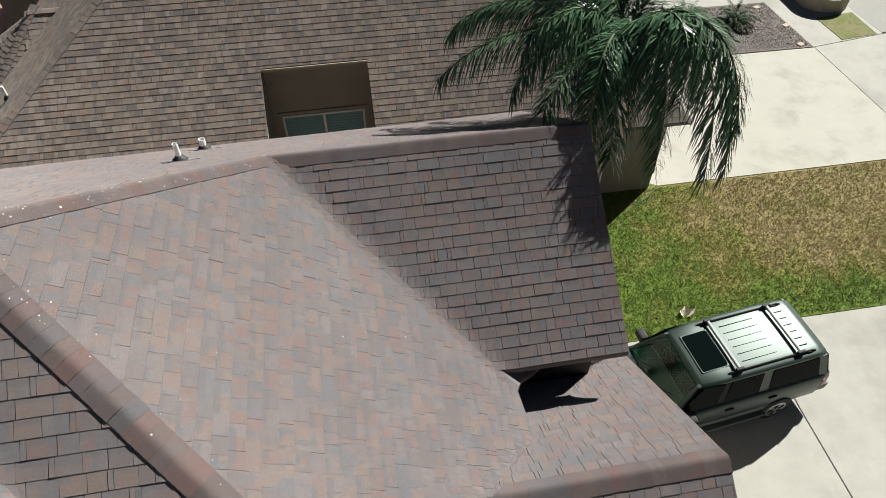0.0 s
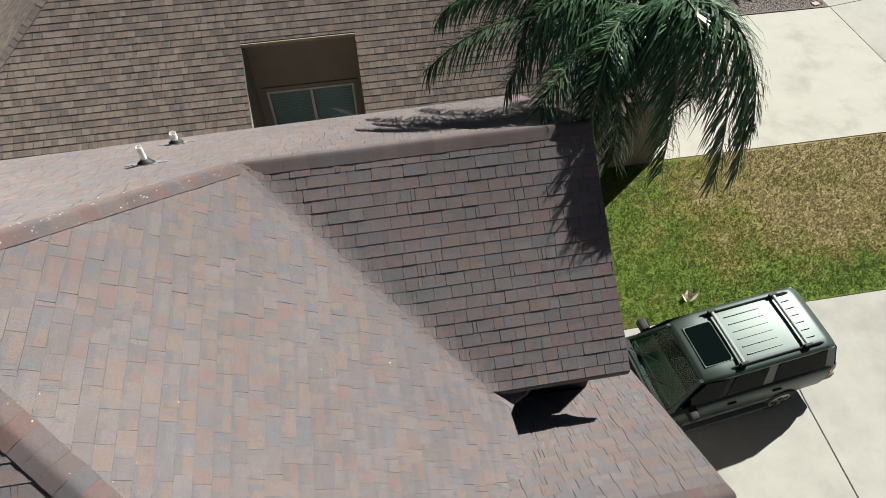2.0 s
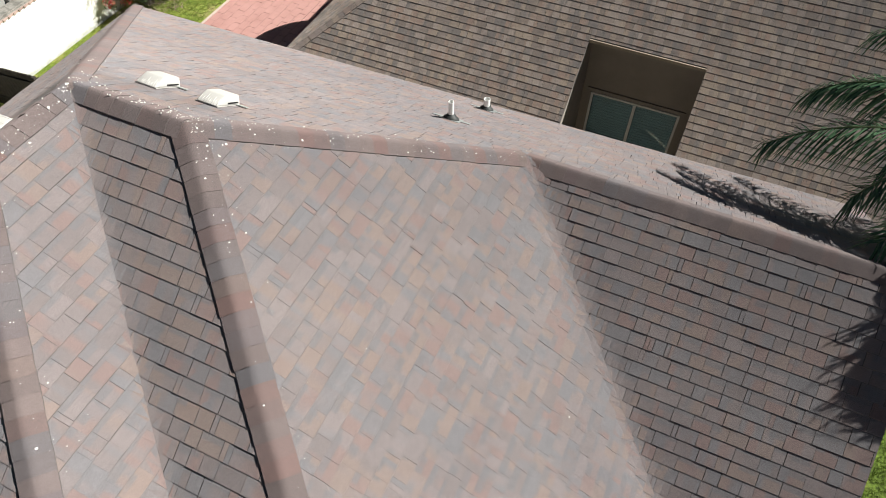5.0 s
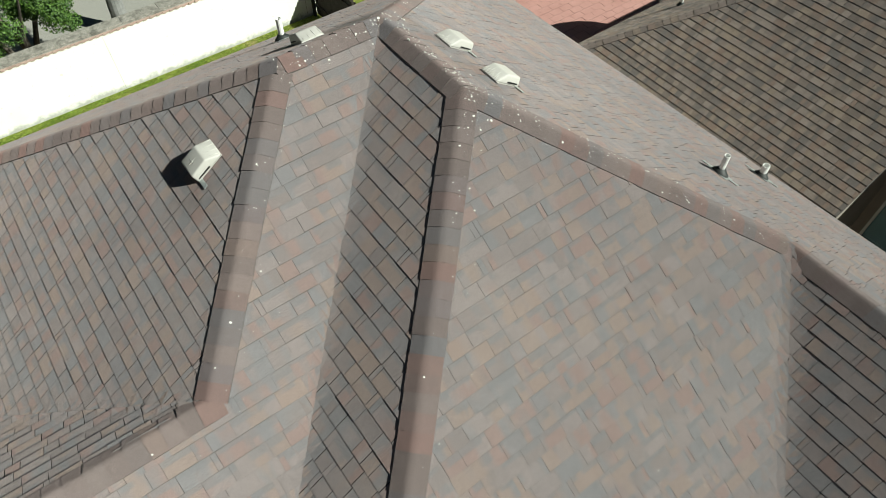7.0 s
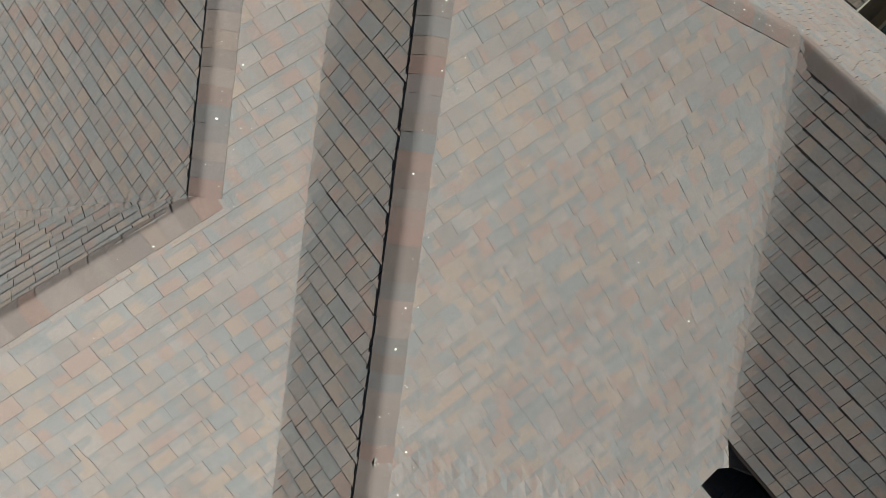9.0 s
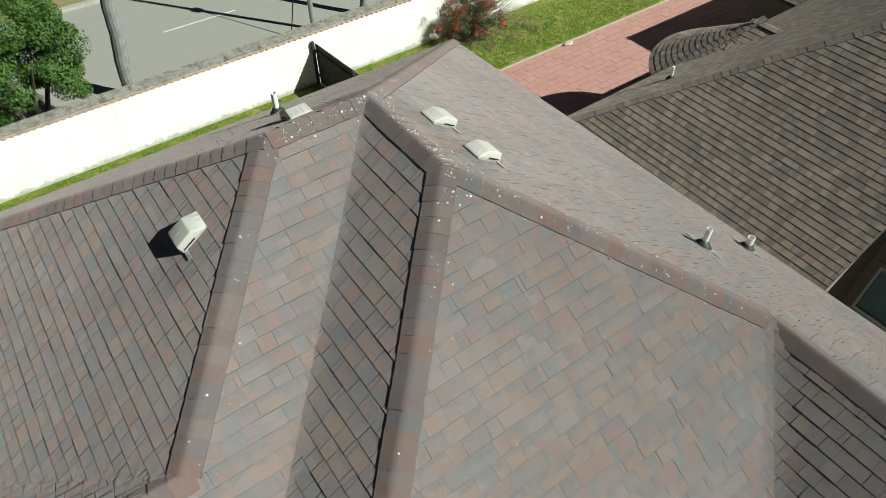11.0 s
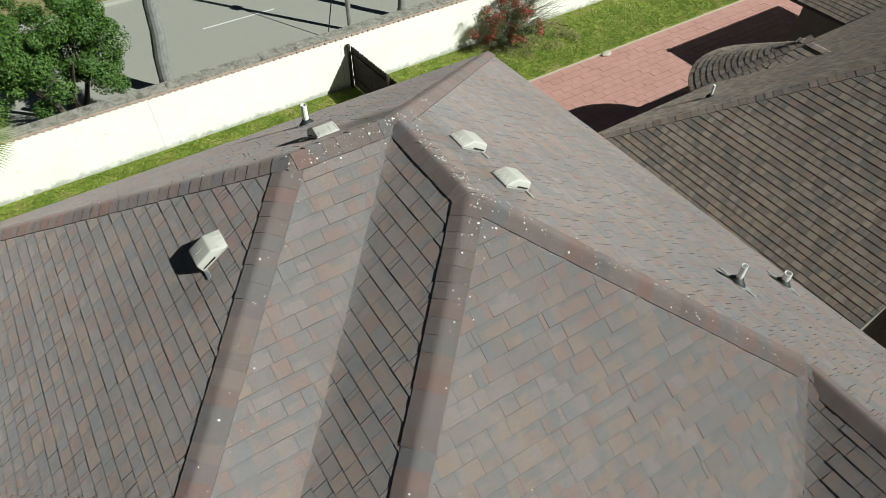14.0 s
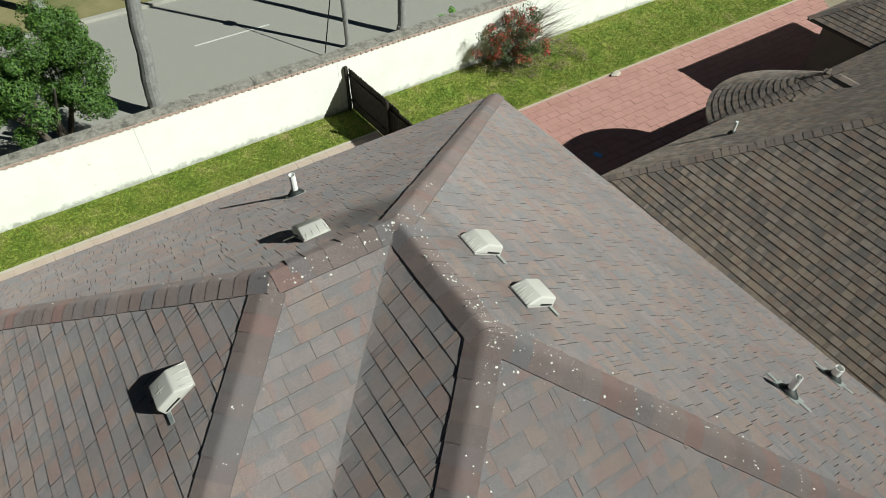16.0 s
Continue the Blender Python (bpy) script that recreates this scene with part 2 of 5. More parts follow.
CONCRETE_WARM = grain("cream_stained_concrete", (0.395, 0.38, 0.33), (0.45, 0.435, 0.38), 1.2, 40, 0.9, stain=(0.3, 0.28, 0.235), stain_scale=0.8)
WALLPAINT = Mat("cream_wall_paint", 0.85, 0, 0.3)
_s = WALLPAINT.t.nodes.new("ShaderNodeSeparateXYZ")
WALLPAINT.t.links.new(WALLPAINT.co, _s.inputs[0])
_f = WALLPAINT.math("ADD", WALLPAINT.math("MULTIPLY", _s.outputs[2], 1.6), WALLPAINT.math("MULTIPLY", WALLPAINT.noise(3.0, 5, 0.7), 0.9))
_c = WALLPAINT.ramp(WALLPAINT.noise(0.8, 5), [(0.3, (0.77, 0.765, 0.715)), (0.6, (0.84, 0.835, 0.795)), (0.75, (0.76, 0.735, 0.65))])
_c = WALLPAINT.mix(WALLPAINT.ramp(_f, [(0.55, (0.85,) * 3), (0.8, (0, 0, 0))]), _c, (0.34, 0.34, 0.32))
_c = WALLPAINT.mix(WALLPAINT.ramp(WALLPAINT.noise(7.0, 3, 0.5), [(0.68, (0, 0, 0)), (0.74, (0.5,) * 3)]), _c, (0.55, 0.5, 0.4))
WALLPAINT = WALLPAINT.color(_c).bump(WALLPAINT.noise(60.0), 0.2, 0.004).m
BRICKRED = grain("red_clay_brick", (0.36, 0.19, 0.165), (0.47, 0.265, 0.235), 1.5, 60, 0.9)
STONE = grain("grey_stone", (0.25, 0.23, 0.2), (0.4, 0.37, 0.32), 5, 50)
VENT = grain("beige_vent_cover", (0.45, 0.438, 0.41), (0.53, 0.517, 0.488), 3, 60, 0.55, bump=0.08)
PVC = grain("white_pvc", (0.75, 0.75, 0.73), (0.82, 0.82, 0.8), 4, 60, 0.35, bump=0.03)
RUBBER = grain("black_rubber", (0.015, 0.018, 0.018), (0.03, 0.034, 0.033), 6, 60, 0.6)
GALV = grain("galvanised_sheet", (0.5, 0.54, 0.53), (0.62, 0.66, 0.65), 8, 60, 0.35, 0.6)
# Near-black that stands in for unlit depth in openings and under the eave
BLACK = grain("black_shade_fill", (0.008, 0.008, 0.008), (0.014, 0.014, 0.014), 5, 40, 0.7)

# ---- roofs: planes z = a*x + b*y + c, each with its outline in plan ----
S8 = 0.6644                  # rise over run, about 8 in 12
H1 = 9.405                   # height of the main ridge
XA, YP2, YR2, XS, YS = -1.357, -1.159, 2.492, 0.672, -3.188
EAVE_W = -5.85
PLANES = {
    "north": (0, -S8, H1), "south": (0, S8, H1), "east": (-S8, 0, H1),
    "rear_east": (-S8, 0, H1 + S8 * XA), "rear_west": (S8, 0, H1 - S8 * XA), "rear_south": (0, S8, H1 - S8 * YP2),
    "wing_south": (0, S8, H1 - 2 * S8 * YR2), "low_west": (S8, 0, H1 + S8 * XA - 2 * S8 * XS),
    "porch_north": (0, -S8, 5.056), "porch_south": (0, S8, 5.056 + 2 * S8 * 1.95),
}
POLYS = {
    "north": [(-5.813, 4.456), (XA, 0), (0, 0), (YR2, YR2), (6.97, YR2), (6.97, 5.54)],
    "wing_south": [(YR2, YR2), (5.184, -0.2), (6.97, -0.2), (6.97, YR2)],
    "east": [(0, 0), (5.3, -5.3), (5.3, -2.65), (4.6, -1.95), (5.43, -1.12), (5.39, -0.66), (5.37, -0.45), (5.49, -0.26), (5.68, -0.12), (5.85, 0.04), (5.5, 0.06), (5.184, -0.2), (YR2, YR2)],
    "south": [(XA, 0), (3.943, -5.3), (5.3, -5.3), (0, 0)],
    "rear_east": [(XA, 0), (XA, YP2), (XS, YS), (XS, -8.2), (3.943, -8.2), (3.943, -5.3)],
    "rear_south": [(XA, YP2), (EAVE_W, YP2 - (XA - EAVE_W)), (-1.755, -5.65), (XS, YS)],
    "low_west": [(XS, YS), (-1.755, -5.65), (-1.9, -8.2), (XS, -8.2)],
    "rear_west": [(XA, 0), (-5.813, 4.456), (EAVE_W, YP2 - (XA - EAVE_W)), (XA, YP2)],
    "porch_north": [(4.6, -1.95), (7.42, -1.95), (7.42, 0.55), (4.95, 0.55), (4.95, -1.6)],
    "porch_south": [(4.6, -1.95), (5.3, -2.65), (5.3, -4.7), (7.42, -4.7), (7.42, -1.95)],
}
VALLEYS = [("east", "wing_south", 0.12), ("south", "rear_east", 0.05), ("rear_south", "low_west", 0.05), ("east", "porch_north", 0.13), ("east", "porch_south", 0.13)]     # two slopes, how round
HIPS = [("north", "wing_south", lambda x, y: x > 2.35), ("north", "east", lambda x, y: x < 2.65), ("south", "east", lambda x, y: True), ("north", "south", lambda x, y: -1.5 < x < 0.15),
        ("rear_east", "rear_west", lambda x, y: True), ("rear_east", "rear_south", lambda x, y: y > -3.35), ("rear_east", "low_west", lambda x, y: y < -3.05),
        ("rear_west", "rear_south", lambda x, y: True), ("north", "rear_west", lambda x, y: True), ("porch_north", "porch_south", lambda x, y: True)]
HIP_K = 0.035


def height(face, x, y):
    """Roof surface over a point, with valleys and hips laid round."""
    a, b, c = PLANES[face]
    z, lift = a * x + b * y + c, 0.0
    for f, g, vk in VALLEYS:
        if face in (f, g) and not (g == "porch_south" and y > -1.95):
            o = PLANES[g if face == f else f]
            d = abs(z - (o[0] * x + o[1] * y + o[2]))
            lift = max(lift, max(vk - d, 0.0) ** 2 / (4 * vk))
    sink, dip = 0.0, 0.0
    for f, g, where in HIPS:
        if face in (f, g) and where(x, y):
            o = PLANES[g if face == f else f]
            d = abs(z - (o[0] * x + o[1] * y + o[2]))
            sink = max(sink, max(HIP_K - d, 0.0) ** 2 / (4 * HIP_K))
            dip = max(dip, 0.009 * max(1 - d / 0.36, 0.0))      # room for the caps
    return z + lift - sink - dip


def near_valley(face, x, y):
    a, b, c = PLANES[face]
    z = a * x + b * y + c
    for f, g, _ in VALLEYS:
        if face in (f, g) and not (g == "porch_south" and y > -1.8):
            o = PLANES[g if face == f else f]
            if abs(z - (o[0] * x + o[1] * y + o[2])) < 0.24:
                return True
    return False


def near_hip(face, x, y):
    a, b, c = PLANES[face]
    z = a * x + b * y + c
    for f, g, where in HIPS:
        if face in (f, g) and where(x, y):
            o = PLANES[g if face == f else f]
            if abs(z - (o[0] * x + o[1] * y + o[2])) < 0.34:
                return True
    return False


WIDTHS = (0.05, 0.13, 0.16, 0.18, 0.2, 0.22, 0.24, 0.26, 0.3)
EXPO = 0.1575
COURSES = {"wing_south": (0.158, 1.349), "south": (0.17, -0.436), "rear_south": (0.1525, -1.76), "east": (0.1575, -2.486), "rear_east": (0.158, -1.262)}      # exposure, one course line


def tabs(plane, poly, rng, expo=EXPO, line=None, widths=WIDTHS, gaps=(0.002, 0.003, 0.004, 0.005, 0.006)):
    """Courses of shingle tabs over a plan polygon: (polygon, course line, whole?, width, u, v)."""
    a, b, _ = plane
    s = math.hypot(a, b)
    up = (a / s, b / s)
    al = (-up[1], up[0])
    e = expo / math.sqrt(1 + s * s)
    us = [p[0] * al[0] + p[1] * al[1] for p in poly]
    vs = [p[0] * up[0] + p[1] * up[1] for p in poly]
    v, out = min(vs), []
    if line is not None:
        v = line - math.ceil((line - min(vs)) / e) * e
    while v < max(vs):
        u = min(us) - rng.random() * 0.4
        strip = clip(clip(poly, -up[0], -up[1], -v), up[0], up[1], v + e)
        while u < max(us) and len(strip) > 2:
            w = rng.choice(widths)
            gap = rng.choice(gaps)
            cell = clip(clip(strip, -al[0], -al[1], -u), al[0], al[1], u + w - gap)
            if len(cell) > 2 and abs(area(cell)) > 2e-4:
                whole = abs(abs(area(cell)) - (w - gap) * e) < 1e-5
                out.append((cell, v, whole, w, u))
            u += w
        v += e
    return out, up, al, e


def slab(b, cells, zf, up, v0, e, th, base=0.006):
    """One tab, in one or more pieces side by side: thick at its lower edge, thin at its head."""
    o, seen = len(b.v), {}
    for cell in cells:
        if area(cell) < 0:
            cell = cell[::-1]
        top, low = [], []
        for x, y in cell:
            key = (round(x, 5), round(y, 5))
            if key not in seen:
                f = min(max((x * up[0] + y * up[1] - v0) / e, 0), 1)
                z = zf(x, y)
                seen[key] = len(b.v)
                b.head[len(b.v)] = f
                b.v += [(x, y, z + base + th * (1 - 0.86 * f)), (x, y, z - 0.03)]
            if not top or top[-1] != seen[key]:
                top.append(seen[key])
        if top[0] == top[-1]:
            top.pop()
        n = len(top)
        if n < 3:
            continue
        b.f.append(tuple(top))
        b.cut_material = CUT_EDGE
        b.cut += range(len(b.f), len(b.f) + n)
        b.f += [(top[i] + 1, top[(i + 1) % n] + 1, top[(i + 1) % n], top[i]) for i in range(n)]


def tab_mesh(name, w, e_slope, th, material, s=S8):
    """A whole tab lying on its own plane: x along the course, y up the slope, z out; its edges stand upright."""
    b = Build()
    h, k = w / 2 - 0.0006, math.sqrt(1 + s * s)
    prof = [(0.0, 0.006 + th), (0.5, 0.006 + th * 0.57), (1.0, 0.006 + th * 0.14)]
    vs = []
    for x in (-h, h):
        vs += [(x, e_slope * f + q * s / k, q / k) for f, q in prof] + [(x, e_slope * f - 0.03 * s / k, -0.03 / k) for f, _ in prof]
    fs = [(0, 6, 7, 1), (1, 7, 8, 2), (0, 3, 9, 6), (2, 8, 11, 5), (0, 1, 4, 3), (1, 2, 5, 4), (6, 9, 10, 7), (7, 10, 11, 8)]
    b.add(vs, fs)
    b.head = {i: (i % 3) * 0.5 for i in range(12)}
    b.cut_material, b.cut = CUT_EDGE, list(range(2, 8))
    return b.mesh(name, material)


def deck(roof, plane, poly, name, thick=0.1, material=None):
    """The boarding under the shingles, with its fascia edge."""
    b = Build()
    a, bb, c = plane
    n = len(poly)
    if area(poly) < 0:
        poly = poly[::-1]
    z = [a * x + bb * y + c for x, y in poly]
    b.add([(x, y, q - 0.024) for (x, y), q in zip(poly, z)] + [(x, y, q - thick) for (x, y), q in zip(poly, z)],
          [tuple(range(n)), tuple(reversed(range(n, 2 * n)))] + [(n + i, n + (i + 1) % n, (i + 1) % n, i) for i in range(n)])
    return part(name, b, material or FELT, roof)


def cap_mesh(name, m, material, rng, length=0.21, w=0.15, k=None, th=0.007, base=0.0102):
    """One bent ridge shingle, x along the ridge (lower end first); k: how round the ridge is laid."""
    k = HIP_K if k is None else k
    b = Build()
    ds = [w * q / 6 for q in range(-6, 7)]
    n = len(ds)
    skew = rng.uniform(-0.012, 0.012)
    rows = []
    for x, t in ((0.0, th), (length * 0.5, th * 0.55), (length, 0.001)):
        rows.append([(x + skew * d / w, d, -m * abs(d) - max(k - 2 * m * abs(d), 0) ** 2 / (4 * k) + t + base * (1 - 0.15 * abs(d) / w)) for d in ds])
    top = [(i * n + q, (i + 1) * n + q, (i + 1) * n + q + 1, i * n + q + 1) for i in range(2) for q in range(n - 1)]
    b.add([p for row in rows for p in row], [tuple(reversed(f)) for f in top])
    lip = rows[0] + [(x, d, z - th - 0.012) for x, d, z in rows[0]]
    b.cut_material = CUT_EDGE
    b.cut += range(len(b.f), len(b.f) + n - 1)
    b.add(lip, [(q, q + 1, n + q + 1, n + q) for q in range(n - 1)])
    for e, flip in ((0, False), (-1, True)):
        side = [row[e] for row in rows] + [(x, d, z - 0.03) for x, d, z in (row[e] for row in rows)]
        fs = [(0, 3, 4, 1), (1, 4, 5, 2)]
        b.cut += [len(b.f), len(b.f) + 1]
        b.add(side, [tuple(reversed(f)) for f in fs] if flip else fs)
    return b.mesh(name, material, True)


def lay_caps(parent, p0, p1, meshes, rng, step=0.158, start=0.0, end=0.0, name="ridge_cap"):
    """Caps from the lower end p0 to the upper end p1 of a ridge or hip."""
    p0, p1 = Vector(p0), Vector(p1)
    d = (p1 - p0)
    length = d.length
    d.normalize()
    side = Vector((0, 0, 1)).cross(d).normalized()
    up = d.cross(side)
    q = start
    while q < length - end:
        p = p0 + d * q + side * rng.uniform(-0.003, 0.003)
        ob = new(name, rng.choice(meshes))
        ob.parent = parent
        tw = Matrix.Rotation(rng.uniform(-0.01, 0.01), 4, "Z")
        ob.matrix_basis = Matrix(((d.x, side.x, up.x, p.x), (d.y, side.y, up.y, p.y), (d.z, side.z, up.z, p.z), (0, 0, 0, 1))) @ tw
        q += step * rng.uniform(0.97, 1.03)


def zat(face, x, y):
    a, b, c = PLANES[face]
    return (x, y, a * x + b * y + c)

# ---- the house ----
house = thing("house", "two-storey tan stucco house under a hipped brown shingle roof", "house")
roof = part("roof", Build().box(-1.2, -0.06, H1 - 0.34, -0.1, 0.06, H1 - 0.2), FELT, house, "weathered brown and grey asphalt shingle roof")
for face, poly in POLYS.items():
    deck(roof, PLANES[face], poly, "roof_deck")
wall_b = Build()
wall_b.prism([(-5.4, -5.2), (-1.5, -5.2), (-1.5, -7.8), (3.6, -7.8), (3.6, -4.9), (4.9, -4.9), (4.9, -4.3), (7.0, -4.3), (7.0, 0.0), (6.6, 0.0), (6.6, 5.0), (-5.4, 4.1)], 0.0, 4.75)
part("wall", wall_b, STUCCO, house, "tan stucco outer wall")
for x, pts in ((6.6, [(0.1, 4.75), (4.95, 4.75), (4.95, 5.85), (2.49, 7.45), (0.1, 5.85)]), (7.0, [(-4.3, 4.4), (-0.1, 4.4), (-0.1, 4.95), (-1.95, 6.15), (-4.3, 4.6)])):
    b = Build()
    n = len(pts)
    b.add([(x, y, z) for y, z in pts] + [(x - 0.2, y, z) for y, z in pts], [tuple(range(n)), tuple(reversed(range(n, 2 * n)))] + [(n + i, n + (i + 1) % n, (i + 1) % n, i) for i in range(n)])
    part("gable_wall", b, STUCCO, house)
# Solid black box put here as the eave's deep shade, hiding the stucco
part("eave_shade_box", Build().box(5.45, 0.08, 4.5, 6.64, 0.4, 5.82), BLACK, house, "black box standing in for the deep shade under the eave")

CAPS_RIDGE = [cap_mesh("cap_ridge", S8, SHINGLE_CAP, random.Random(k)) for k in range(4)]
CAPS_HIP = [cap_mesh("cap_hip", S8 / math.sqrt(2) * 0.905, SHINGLE_CAP, random.Random(9 + k), k=HIP_K * 0.905) for k in range(4)]
rc = random.Random(5)
P1, A0, P2 = (0, 0, H1), (XA, 0, H1), (XA, YP2, H1)
V2T, H1E = zat("north", YR2, YR2), zat("rear_east", XS, YS)
lay_caps(roof, (6.97, YR2, V2T[2]), V2T, CAPS_RIDGE, rc, end=0.04)
lay_caps(roof, V2T, P1, CAPS_HIP, rc, end=0.2)
lay_caps(roof, zat("east", 5.3, -5.3), P1, CAPS_HIP, rc, end=0.2)
lay_caps(roof, P1, A0, CAPS_RIDGE, rc, start=0.0, end=0.2)
lay_caps(roof, P2, A0, CAPS_RIDGE, rc, start=0.0, end=0.2)
lay_caps(roof, H1E, P2, CAPS_HIP, rc, end=0.2)
lay_caps(roof, zat("rear_east", XS, -8.2), H1E, CAPS_RIDGE, rc)
lay_caps(roof, zat("rear_west", EAVE_W, YP2 - (XA - EAVE_W)), P2, CAPS_HIP, rc, end=0.2)
lay_caps(roof, zat("rear_west", -5.813, 4.456), A0, CAPS_HIP, rc, end=0.2)
lay_caps(roof, zat("porch_north", 7.42, -1.95), zat("porch_north", 4.62, -1.95), CAPS_RIDGE, rc)


def peak_cap(cx, cy, surface, r=0.25):
    """A shingle bent over the meeting of several ridges."""
    b = Build()
    n, m = 20, 5
    rings = [[(cx, cy)]] + [[(cx + r * i / m * math.cos(6.2832 * k / n), cy + r * i / m * math.sin(6.2832 * k / n)) for k in range(n)] for i in range(1, m + 1)]
    pts = [p for ring in rings for p in ring]
    top = [(x, y, surface(x, y) + 0.0185) for x, y in pts]
    low = [(x, y, z - 0.012) for x, y, z in top[-n:]]
    fs = [(0, 1 + k, 1 + (k + 1) % n) for k in range(n)]
    for i in range(m - 1):
        o = 1 + i * n
        fs += [(o + k, o + n + k, o + n + (k + 1) % n, o + (k + 1) % n) for k in range(n)]
    o = 1 + (m - 1) * n
    fs += [(o + k, o + n + k, o + n + (k + 1) % n, o + (k + 1) % n) for k in range(n)]
    part("ridge_cap", b.add(top + low, fs), SHINGLE_CAP, roof, smooth=True)


peak_cap(0, 0, lambda x, y: min(height(f, x, y) for f in ("north", "south", "east")), 0.11)
peak_cap(XA, YP2, lambda x, y: min(height(f, x, y) for f in ("rear_east", "rear_west", "rear_south")), 0.11)
peak_cap(XA, 0, lambda x, y: min(height("north", x, y), height("rear_west", x, y), max(height("south", x, y), height("rear_east", x, y))), 0.11)

PIECES = []          # whole tabs that become pieces of their own: (mesh key, matrix)
for face, poly in POLYS.items():
    rng = random.Random(face)
    expo, line = COURSES.get(face, (EXPO, None))
    cells, up, al, e = tabs(PLANES[face], poly, rng, expo, line, gaps=(0.0008, 0.0012, 0.002, 0.003) if face in ("east", "rear_east") else (0.003, 0.004, 0.005, 0.007))
    b = Build()
    zf = lambda x, y, face=face: height(face, x, y)
    a_, b_, _ = PLANES[face]
    s_ = math.hypot(a_, b_)
    for cell, v, whole, w, u in cells:
        cx = sum(p[0] for p in cell) / len(cell)
        cy = sum(p[1] for p in cell) / len(cell)
        th = rng.choice((0.0045, 0.005, 0.0055, 0.006, 0.0085) if face not in ("east", "rear_east") else (0.004, 0.0045, 0.0075, 0.0095))
        if face == "wing_south":
            th *= 1.3
        if face == "low_west":       # curled tabs
            th *= 1.5 if near_valley(face, cx, cy) else 2.3
        elif near_valley(face, cx, cy):       # laid flat into the valley
            th = 0.0045
        if whole and face == "east" and 1.75 < cx < 4.4 and -2.5 < cy < 0.45 and len(PIECES) < 300 and not near_valley(face, cx, cy) and not near_hip(face, cx, cy):
            um, vm = u + w / 2, v
            x0, y0 = al[0] * um + up[0] * vm, al[1] * um + up[1] * vm
            k = math.sqrt(1 + s_ * s_)
            ax, ay = Vector((up[1], -up[0], 0)), Vector((up[0] / k, up[1] / k, s_ / k))
            az = ax.cross(ay)
            PIECES.append((w, Matrix(((ax.x, ay.x, az.x, x0), (ax.y, ay.y, az.y, y0), (ax.z, ay.z, az.z, a_ * x0 + b_ * y0 + PLANES[face][2]), (0, 0, 0, 1)))))
            continue
        if near_valley(face, cx, cy) or near_hip(face, cx, cy):
            us = [p[0] * al[0] + p[1] * al[1] for p in cell]
            n = max(1, round((max(us) - min(us)) / 0.08))
            los = [min(us) + (max(us) - min(us)) * k / n for k in range(n + 1)]
            parts = [clip(clip(cell, -al[0], -al[1], -lo), al[0], al[1], hi) for lo, hi in zip(los, los[1:])]
            slab(b, [c for c in parts if len(c) > 2], zf, up, v, e, th, 0.005)
        else:
            slab(b, [cell], zf, up, v, e, th)
    part("shingle_field", b, SHINGLE, roof, kind="stuff")

# ---- ground ----
LAWN = Mat("lawn_turf", 0.9, 0, 0.2)


def straw_mask(m):
    """Dry turf away from the watered edges of the front lawn, with ragged borders."""
    s = m.t.nodes.new("ShaderNodeSeparateXYZ")
    m.t.links.new(m.co, s.inputs[0])
    gx = m.math("MULTIPLY", m.math("SUBTRACT", s.outputs[0], 10.4), 0.22, True)
    gy = m.math("MULTIPLY", m.math("SUBTRACT", s.outputs[1], 4.0), 0.55, True)
    n = m.math("MULTIPLY", m.math("SUBTRACT", m.noise(0.9, 6, 0.65), 0.5), 2.2)
    return m.math("ADD", m.math("MULTIPLY", gx, gy), n)


_g = LAWN.ramp(straw_mask(LAWN), [(0.1, (0.09, 0.135, 0.018)), (0.5, (0.155, 0.15, 0.036)), (0.95, (0.23, 0.185, 0.082))])
_f = LAWN.noise(17, 5, 0.7)
LAWN.color(LAWN.mix(1.0, _g, LAWN.ramp(_f, [(0.35, (0.35,) * 3), (0.5, (0.95,) * 3), (0.65, (1.55,) * 3)]), "MULTIPLY")).bump(_f, 0.7, 0.03)
LAWN_BACK = Mat("garden_turf", 0.9, 0, 0.2)
_g = LAWN_BACK.ramp(LAWN_BACK.noise(1.1, 6, 0.7), [(0.36, (0.135, 0.2, 0.03)), (0.54, (0.21, 0.25, 0.05)), (0.68, (0.3, 0.27, 0.11))])
_g = LAWN_BACK.mix(1.0, _g, LAWN_BACK.ramp(LAWN_BACK.noise(9, 3, 0.6), [(0.36, (0.62, 0.68, 0.6)), (0.58, (1.12, 1.1, 1.1))]), "MULTIPLY")
_f = LAWN_BACK.noise(30, 5, 0.72)
LAWN_BACK.color(LAWN_BACK.mix(1.0, _g, LAWN_BACK.ramp(_f, [(0.35, (0.3,) * 3), (0.5, (0.95,) * 3), (0.65, (1.7,) * 3)]), "MULTIPLY")).bump(_f, 0.3, 0.012)
LAWN, LAWN_BACK = LAWN.m, LAWN_BACK.m
DRY_TURF = grain("dry_olive_turf", (0.17, 0.16, 0.07), (0.29, 0.25, 0.13), 1.2, 60, 0.9, stain=(0.11, 0.14, 0.04), stain_scale=0.4)

VERGE_TURF = grain("mixed_green_turf", (0.075, 0.1, 0.022), (0.2, 0.2, 0.06), 5, 45, 0.9, stain=(0.21, 0.17, 0.085), stain_scale=1.2, bump=0.6, dist=0.02)

def flat(name, poly, z0, z1, material, label, kind="structure", category="ground"):
    return tagged(part(name, Build().prism(poly, z0, z1), material), label, category, kind=kind)


